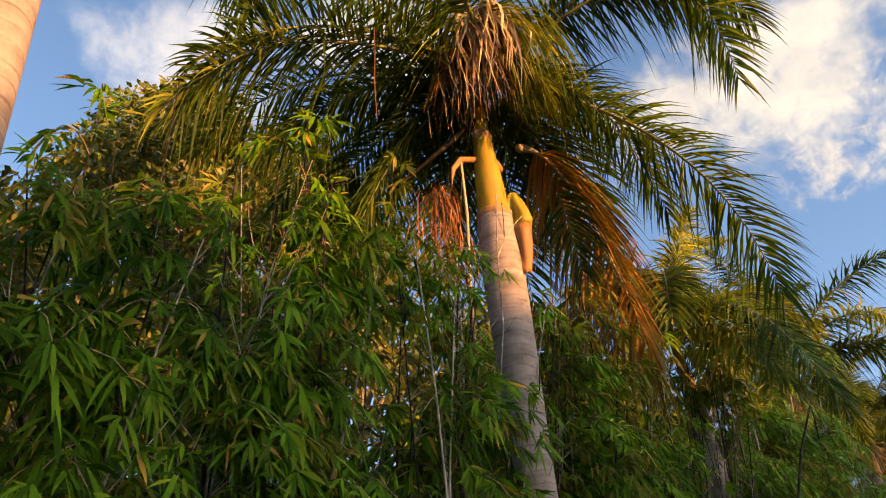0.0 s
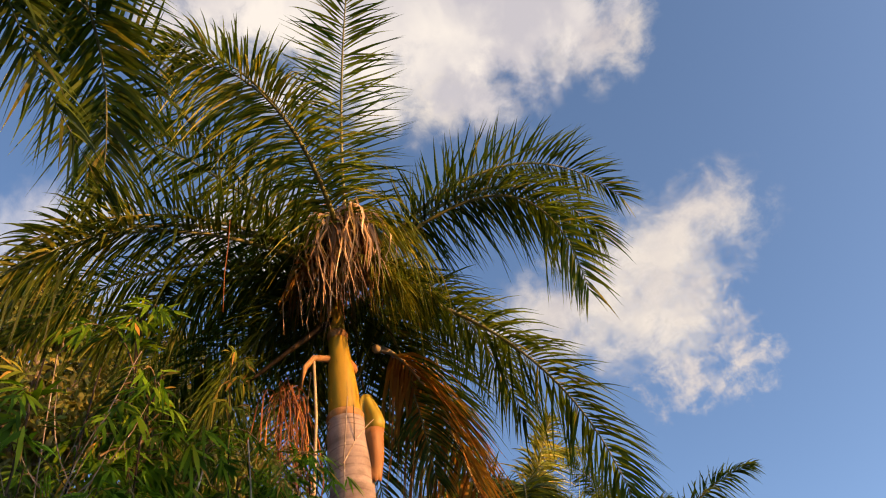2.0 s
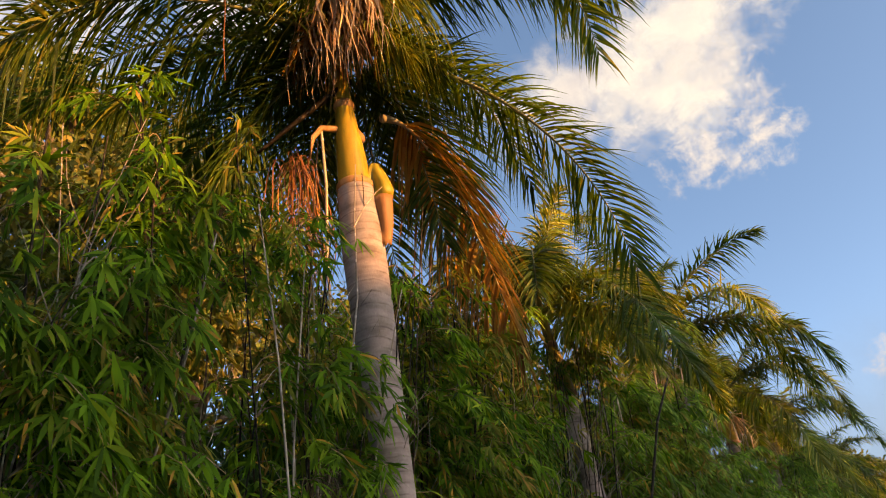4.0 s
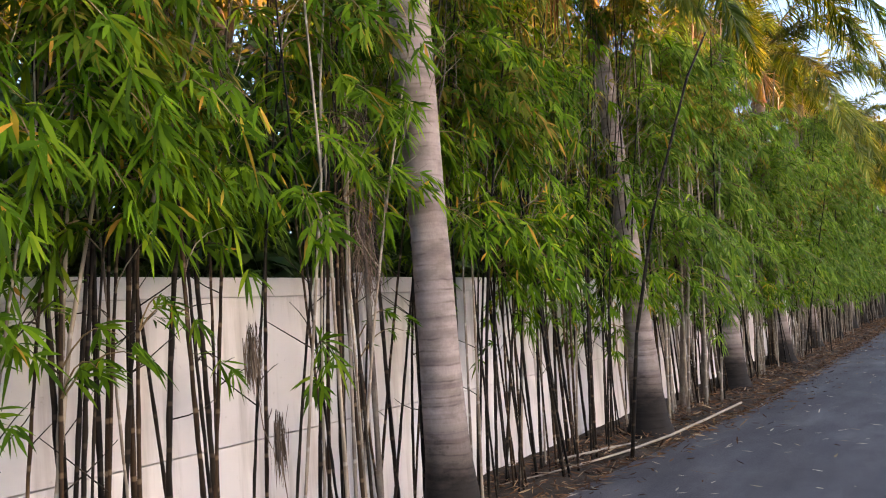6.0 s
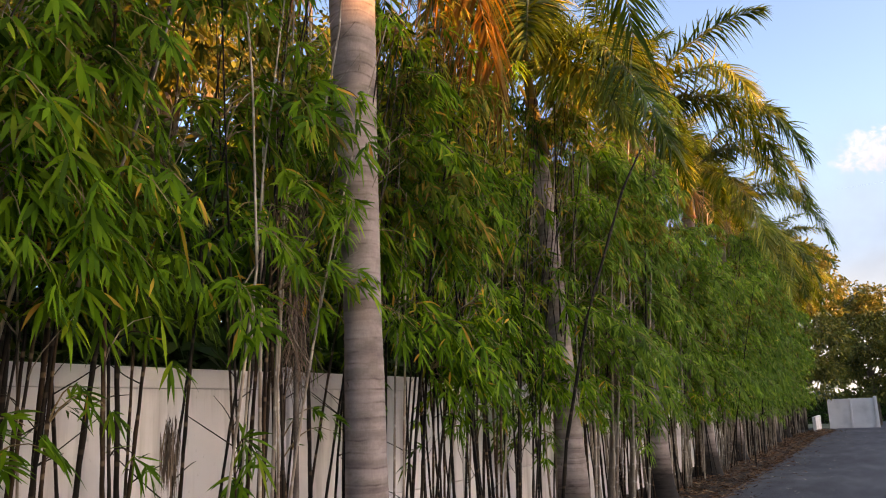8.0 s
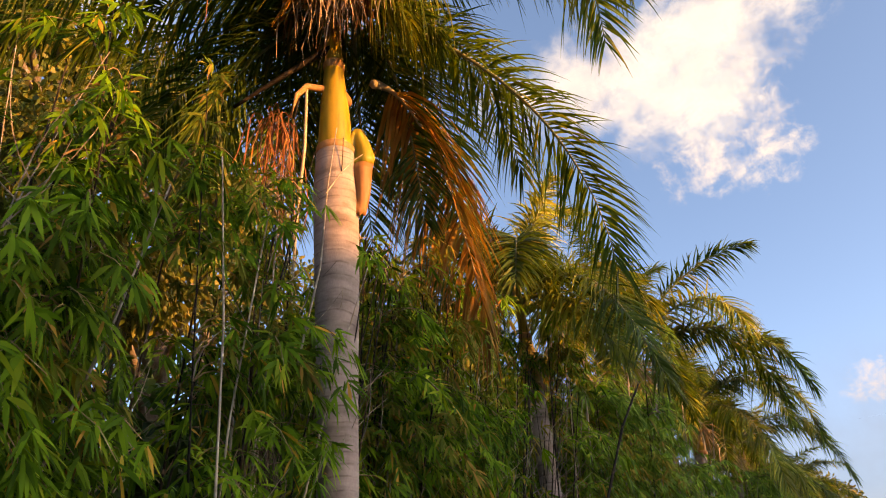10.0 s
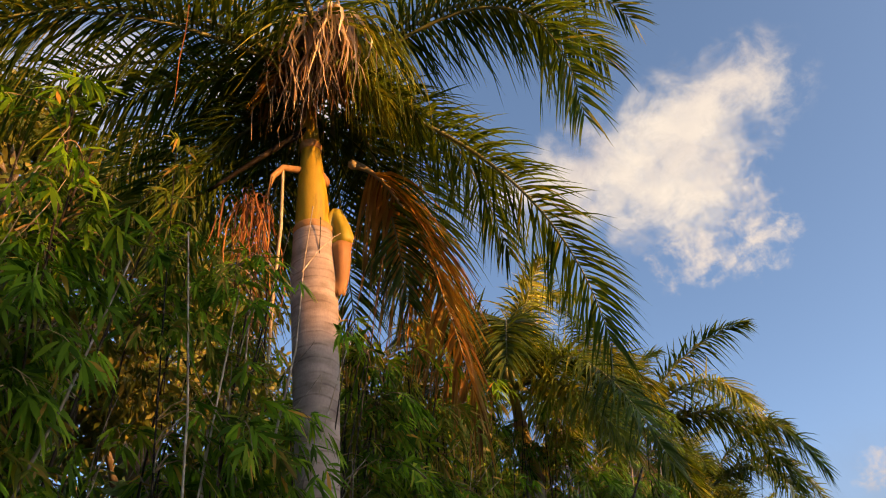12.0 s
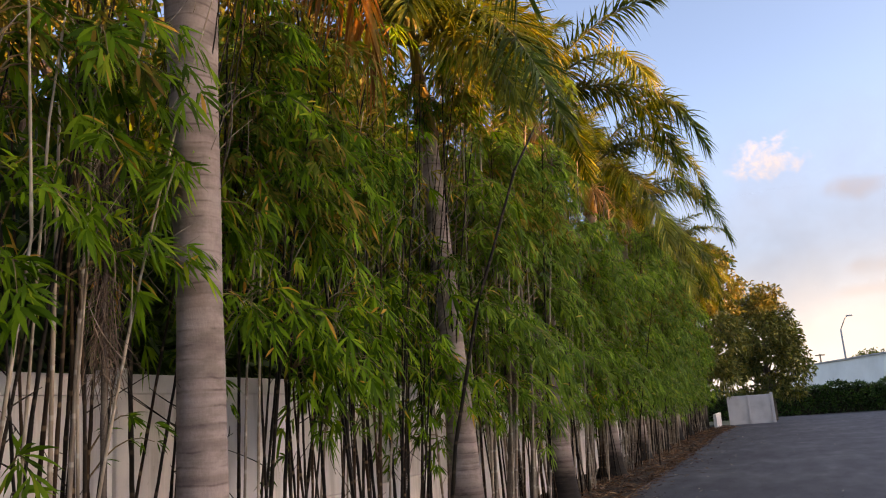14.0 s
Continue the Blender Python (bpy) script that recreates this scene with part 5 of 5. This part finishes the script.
shrub_row()
tree(-10.6, 6.3, 11.6, 2.4, 31, 17000, label="tall tree behind the wall, top lit golden brown")
tree(-9.2, 9.2, 11.6, 2.7, 32, 13000)
tree(-11.5, 12.5, 12.5, 2.8, 39, 11000)
tree(-8.3, 6.1, 10.2, 2.3, 36, 22000, low=0.5, leaf=0.15, label="tall tree behind the wall, top lit golden brown")
tree(-8.0, 3.4, 7.0, 1.9, 40, 10000, leaf=0.15)
tree(-6.9, 11.6, 8.6, 2.0, 41, 9000)
tree(-8.6, 14.5, 8.6, 2.6, 33, 8000)
for tx, ty, th, sd in ((-6.2, 9.8, 6.6, 51), (-6.0, 13.2, 7.4, 52), (-6.1, 15.2, 6.9, 58), (-6.3, 17.0, 7.4, 53), (-5.9, 19.2, 7.2, 59), (-6.0, 21.0, 7.8, 54), (-6.0, 23.4, 7.4, 60), (-6.4, 25.5, 7.6, 55), (-6.2, 30.5, 7.8, 56), (-6.0, 36.0, 7.6, 57)):
    tree(tx, ty, th, 2.0, sd, 13000, TREE_YELLOW, 0.25, 0.17, "slender tree behind the wall with yellow-green sunlit leaves")
tree(-8.0, 22.0, 8.8, 2.8, 34, 7000)
tree(-3.2, 47.5, 10.2, 3.4, 35, 20000, TREE_GOLD, leaf=0.26, low=0.22, label="broad tree at the lane's end, leaves lit golden brown")
tree(0.4, 53.0, 7.6, 2.8, 37, 16000, TREE_GOLD, leaf=0.26, low=0.25, label="broad tree at the lane's end, leaves lit golden brown")
tree(13.0, 112.0, 5.2, 3.2, 38, 3000, leaf=0.4, label="distant tree beyond the low building")


def far_hedge():
    rnd = np.random.default_rng(61)
    n = 19000
    x = rnd.uniform(-7, 24, n)
    h = 1.75 + 0.12 * np.sin(x * 1.7) + 0.1 * np.sin(x * 4.3 + 1)
    face = rnd.random(n) < 0.7
    z = np.where(face, h * rnd.random(n) ** 0.8, h)
    y = np.where(face, 60.5, 60.5 + rnd.uniform(0, 2, n)) + rnd.normal(0, 0.12, n) - (x - 0.3) * 0.12
    z = z + rnd.normal(0, 0.06, n)
    d = unit(rnd.normal(0, 1, (n, 3)) + np.array([0, -0.6, 0.6]))
    side = unit(np.cross(d, rnd.normal(0, 1, d.shape)))
    v, f = blades(np.stack([x, y, z], 1), d, side, rnd.uniform(0.14, 0.3, n), np.full(n, 0.1), rnd.uniform(0, 0.5, n), 2)
    p = empty("clipped_hedge", (0, 0, 0), "dark green clipped hedge at the lane's end", "hedge")
    part_mesh("leaves", mesh_of("leaves", v, f, HEDGE_LEAF), p)
    bm = bmesh.new()
    box(bm, -6.8, 23.8, 0, 1.6, -0.1, 1.6, 0.1)
    for w in bm.verts:
        w.co.y += 60.75 - (w.co.x - 0.3) * 0.12
    part("core", bm, MULCH, p, "dark woody inside of the hedge")


far_hedge()


def lamps():
    p = empty("street_lamp", (8.1, 90, 0), "tall grey street lamp beyond the building", "street lamp")
    v, f = tube([(0, 0, 0), (0, 0, 7.2), (0.12, 0, 7.5)], [0.11, 0.08, 0.07], 8)
    part_mesh("pole", mesh_of("pole", v, f, POLE, True), p)
    v, f = tube([(0.05, 0, 7.3), (0.5, 0, 8.2), (0.75, 0, 8.45)], [0.06, 0.05, 0.04], 6)
    part_mesh("arm", mesh_of("arm", v, f, POLE, True), p)
    bm = bmesh.new()
    box(bm, 0.65, 1.25, -0.12, 0.12, 8.42, 8.54, 0.03)
    part("lamp_head", bm, POLE, p)
    for x, h in ((6.0, 5.1), (5.2, 4.5)):
        q = empty("utility_pole", (x, 92, 0), "small dark utility pole beyond the building", "pole")
        v, f = tube([(0, 0, 0), (0, 0, h)], [0.09, 0.07], 7)
        part_mesh("pole", mesh_of("pole", v, f, BARK, True), q)
        bm = bmesh.new()
        box(bm, -0.45, 0.45, -0.05, 0.05, h - 0.2, h - 0.08)
        part("crossarm", bm, BARK, q)


lamps()

# ---- small things along the bed and on the lane ----


def litter():
    """Dry leaves over the bed and scattered on the asphalt's edge."""
    rnd = np.random.default_rng(301)
    n = 15000
    y = rnd.uniform(1.5, 46, n)
    ex = np.interp(y, EDGE_Y, EDGE_X)
    x = ex - rnd.uniform(-0.45, 1.0, n) ** 1.0 * 0.75
    x = np.where(rnd.random(n) < 0.8, x, ex + rnd.exponential(0.25, n))
    z = np.where(x < ex, 0.055 + rnd.uniform(0, 0.04, n), 0.012)
    a = rnd.uniform(0, 2 * math.pi, n)
    d = unit(np.stack([np.cos(a), np.sin(a), rnd.normal(0.05, 0.22, n)], 1))
    side = unit(np.cross(d, np.array([0, 0, 1.0]) + 0.4 * rnd.normal(0, 1, (n, 3))))
    v, f = blades(np.stack([x, y, z], 1), d, side, rnd.uniform(0.06, 0.19, n), rnd.uniform(0.01, 0.026, n), rnd.uniform(-0.1, 0.15, n), 3)
    tagged(new("leaf_litter", mesh_of("leaf_litter", v, f, LITTER)), "dry brown bamboo leaves littering the mulch edge", "leaf litter", kind="stuff")
    n = 420
    y = 5 + rnd.uniform(0, 1, n) ** 1.3 * 40
    x = np.interp(y, EDGE_Y, EDGE_X) + 0.3 + rnd.exponential(1.6, n)
    a = rnd.uniform(0, 2 * math.pi, n)
    d = unit(np.stack([np.cos(a), np.sin(a), rnd.uniform(0.0, 0.25, n)], 1))
    side = unit(np.cross(d, (0, 0, 1.0)))
    v, f = blades(np.stack([x, y, np.full(n, 0.016)], 1), d, side, rnd.uniform(0.05, 0.15, n), rnd.uniform(0.015, 0.035, n), np.full(n, 0.0), 3)
    tagged(new("fallen_leaves", mesh_of("fallen_leaves", v, f, PALE_LITTER)), "scattered pale dry leaves fallen on the asphalt", "fallen leaves", kind="stuff")


litter()


def ground_pipe():
    pts = [(-3.66, 6.9, 0.075), (-3.47, 7.4, 0.07), (-3.27, 8.12, 0.06), (-3.13, 8.8, 0.05), (-2.99, 9.8, 0.045), (-2.9, 11.1, 0.045), (-2.77, 12.45, 0.07)]
    v, f = tube(pts, [0.005, 0.007, 0.01, 0.013, 0.014, 0.015, 0.015], 10)
    tagged(new("fallen_palm_stalk", mesh_of("fallen_palm_stalk", v, f, FALLEN_STALK, True)), "long pale dry stalk lying along the asphalt's edge", "palm stalk")
    v, f = tube([(-3.6, 8.0, 0.08), (-3.35, 8.7, 0.08), (-3.2, 9.2, 0.06)], [0.016, 0.014, 0.008], 7)
    tagged(new("fallen_stick", mesh_of("fallen_stick", v, f, FALLEN_STALK, True)), "short dry stick lying in the mulch", "stick")


ground_pipe()


def single_canes():
    """Single canes that stand out before the hedge."""
    rows = (("black slanting bamboo cane before the hedge", CULM_DARK, [(-3.05, 8.62, 0.0), (-2.85, 8.55, 1.25), (-2.58, 8.7, 2.52), (-2.2, 9.1, 3.9), (-2.06, 9.6, 4.5)], 0.022),
            ("pale grey bamboo cane standing before the leaves", CULM_GREY, [(-3.45, 4.3, 0.0), (-3.3, 4.25, 1.6), (-3.1, 4.15, 3.0), (-2.95, 4.2, 4.3)], 0.009),
            ("pale grey bamboo cane standing before the leaves", CULM_GREY, [(-3.45, 4.75, 0.0), (-3.35, 4.6, 1.8), (-3.3, 4.66, 3.2), (-3.12, 4.5, 4.7)], 0.009),
            ("pale grey bamboo cane standing before the leaves", CULM_GREY, [(-3.6, 2.6, 0.0), (-3.45, 2.72, 1.6), (-3.3, 2.95, 3.0), (-3.2, 3.15, 4.0)], 0.012),
            ("pale grey bamboo cane standing before the leaves", CULM_GREY, [(-3.5, 6.3, 0.0), (-3.35, 6.2, 2.0), (-3.25, 6.15, 3.6)], 0.012),
            ("pale grey bamboo cane standing before the leaves", CULM_GREY, [(-3.5, 13.4, 0.0), (-3.1, 13.9, 3.0), (-2.9, 14.3, 5.6)], 0.018),
            ("pale grey bamboo cane standing before the leaves", CULM_GREY, [(-3.5, 17.4, 0.0), (-3.0, 18.0, 3.4), (-2.7, 18.6, 6.2)], 0.02),
            ("pale grey bamboo cane standing before the leaves", CULM_GREY, [(-3.33, 10.90, 0.0), (-3.13, 10.70, 2.4), (-2.95, 10.47, 4.8)], 0.018),
            ("pale grey bamboo cane standing before the leaves", CULM_GREY, [(-3.28, 11.60, 0.0), (-3.08, 11.99, 2.9), (-2.82, 12.47, 5.8)], 0.019),
            ("pale grey bamboo cane standing before the leaves", CULM_GREY, [(-3.24, 12.40, 0.0), (-3.04, 12.33, 2.4), (-2.90, 12.24, 4.8)], 0.019),
            ("pale grey bamboo cane standing before the leaves", CULM_GREY, [(-3.12, 12.80, 0.0), (-2.92, 13.13, 2.9), (-2.66, 13.53, 5.9)], 0.019),
            ("pale grey bamboo cane standing before the leaves", CULM_GREY, [(-3.31, 14.90, 0.0), (-3.11, 15.08, 3.0), (-2.86, 15.30, 6.0)], 0.024),
            ("pale grey bamboo cane standing before the leaves", CULM_GREY, [(-3.37, 15.60, 0.0), (-3.17, 15.77, 2.7), (-2.94, 15.97, 5.4)], 0.018),
            ("pale grey bamboo cane standing before the leaves", CULM_GREY, [(-3.26, 16.40, 0.0), (-3.06, 16.19, 3.0), (-2.77, 15.94, 6.0)], 0.021),
            ("pale grey bamboo cane standing before the leaves", CULM_GREY, [(-3.31, 19.30, 0.0), (-3.11, 19.68, 3.0), (-2.90, 20.15, 6.0)], 0.024),
            ("pale grey bamboo cane standing before the leaves", CULM_GREY, [(-3.25, 20.60, 0.0), (-3.05, 20.63, 2.6), (-2.83, 20.66, 5.3)], 0.018),
            ("pale grey bamboo cane standing before the leaves", CULM_GREY, [(-3.31, 22.40, 0.0), (-3.11, 22.72, 2.3), (-3.00, 23.10, 4.7)], 0.022),
            ("pale grey bamboo cane standing before the leaves", CULM_GREY, [(-3.32, 24.80, 0.0), (-3.12, 24.91, 2.6), (-2.92, 25.06, 5.1)], 0.025),
            ("pale grey bamboo cane standing before the leaves", CULM_GREY, [(-3.34, 27.50, 0.0), (-3.14, 27.53, 2.8), (-3.00, 27.56, 5.6)], 0.019),
            ("pale dry bamboo branch before the palm trunk", CULM_GREY, [(-3.0, 4.6, 3.4), (-2.95, 4.75, 4.14), (-2.95, 4.82, 4.84), (-2.95, 4.92, 5.4)], 0.008),
            ("pale dry bamboo branch before the palm trunk", CULM_GREY, [(-2.95, 4.8, 4.75), (-2.93, 4.95, 5.0), (-2.9, 5.1, 5.2), (-2.9, 5.2, 5.3)], 0.005),
            ("pale grey bamboo cane standing before the leaves", CULM_GREY, [(-3.3, 3.9, 0.0), (-3.0, 3.98, 2.4), (-2.97, 3.9, 3.43), (-2.9, 3.7, 4.4)], 0.009),
            ("pale grey bamboo cane standing before the leaves", CULM_GREY, [(-3.2, 3.0, 2.2), (-3.0, 3.2, 3.2), (-2.95, 3.4, 4.1)], 0.009),
            ("dead grey-brown stem with shaggy fibres", BARK, [(-3.38, 4.8, 0.0), (-3.33, 4.76, 1.5), (-3.3, 4.72, 2.3), (-3.28, 4.7, 3.1)], 0.021),
            ("pale grey bamboo cane standing before the leaves", CULM_GREY, [(-3.4, 4.5, 0.0), (-3.38, 4.47, 1.8), (-3.3, 4.4, 3.6)], 0.014),
            ("pale grey bamboo cane standing before the leaves", CULM_GREY, [(-3.42, 4.58, 0.0), (-3.36, 4.6, 1.9), (-3.25, 4.62, 3.9)], 0.013),
            ("brown bamboo cane standing before the leaves", CULM_BROWN, [(-3.4, 4.66, 0.0), (-3.4, 4.62, 1.7), (-3.34, 4.5, 3.4)], 0.014),
            ("black slanting bamboo cane before the hedge", CULM_DARK, [(-3.36, 4.7, 0.0), (-3.38, 4.68, 1.7), (-3.36, 4.58, 3.4)], 0.012),
            ("pale grey bamboo cane standing before the leaves", CULM_GREY, [(-3.42, 6.02, 0.0), (-3.36, 6.06, 1.9), (-3.2, 6.2, 4.3)], 0.011),
            ("dead grey-brown stem with shaggy fibres", BARK, [(-3.5, 12.1, 0.0), (-3.3, 12.0, 1.5), (-3.15, 11.8, 2.6)], 0.055),
            ("dead grey-brown stem with shaggy fibres", BARK, [(-3.5, 13.3, 0.0), (-3.35, 13.3, 1.5), (-3.2, 13.4, 2.7)], 0.05))
    for label, mat, pts, r in rows:
        dense = []
        for a, b in zip(pts[:-1], pts[1:]):
            for k in range(8):
                dense.append(tuple(np.array(a) + (np.array(b) - np.array(a)) * k / 8))
        dense.append(pts[-1])
        rad = [r * (1 - 0.55 * i / len(dense)) * (1.15 if i % 3 == 0 else 0.97) for i in range(len(dense))]
        v, f = tube(dense, rad, 8)
        dead = mat is BARK
        p = empty("dead_stem" if dead else "bamboo_cane", (0, 0, 0), label, "dead stem" if dead else "bamboo")
        part_mesh("stem" if dead else "cane", mesh_of("cane", v, f, mat, True), p)
        rnd = np.random.default_rng(int(r * 1e4))
        if dead:
            n = 900
            i = rnd.integers(len(dense) // 2, len(dense), n)
            base = np.array(dense)[i] + rnd.normal(0, 0.04, (n, 3))
            d = unit(rnd.normal(0, 0.5, (n, 3)) + np.array([0, 0, -0.7]))
            w = unit(np.cross(d, rnd.normal(0, 1, (n, 3))))
            v, f = blades(base, d, w, rnd.uniform(0.06, 0.2, n), np.full(n, 0.006), rnd.uniform(0.2, 0.8, n), 3)
            part_mesh("fibre", mesh_of("fibre", v, f, DRY_FIBRE), p, kind="stuff")


single_canes()


def tufts():
    """Dry brown sheath tufts that hang on the canes before the wall."""
    rnd = np.random.default_rng(44)
    for k, (y, z, n) in enumerate(((3.87, 1.52, 150), (4.04, 1.02, 110), (7.35, 1.75, 80))):
        p = empty("dry_tuft", (-3.5, y, z), "brown dry fibre tuft caught on a bamboo cane", "plant debris")
        base = rnd.normal(0, 0.02, (n, 3)) + np.stack([np.zeros(n), np.zeros(n), rnd.uniform(-0.12, 0.08, n)], 1)
        d = unit(np.stack([rnd.normal(0, 0.1, n), rnd.normal(0, 0.1, n), -np.ones(n)], 1))
        w = unit(np.cross(d, rnd.normal(0, 1, (n, 3))))
        v, f = blades(base, d, w, rnd.uniform(0.06, 0.2, n), np.full(n, 0.008), rnd.uniform(0.1, 0.6, n), 3)
        part_mesh("fibre", mesh_of("fibre", v, f, DRY_FIBRE), p, kind="stuff")
        pts = [(0, 0, -0.15), (0.01, 0.02, -0.35), (0.0, 0.05, -0.5), (0.02, 0.09, -0.62)]
        v, f = tube(pts, [0.004, 0.003, 0.003, 0.002], 5)
        part_mesh("thread", mesh_of("thread", v, f, DRY_FIBRE), p)


tufts()
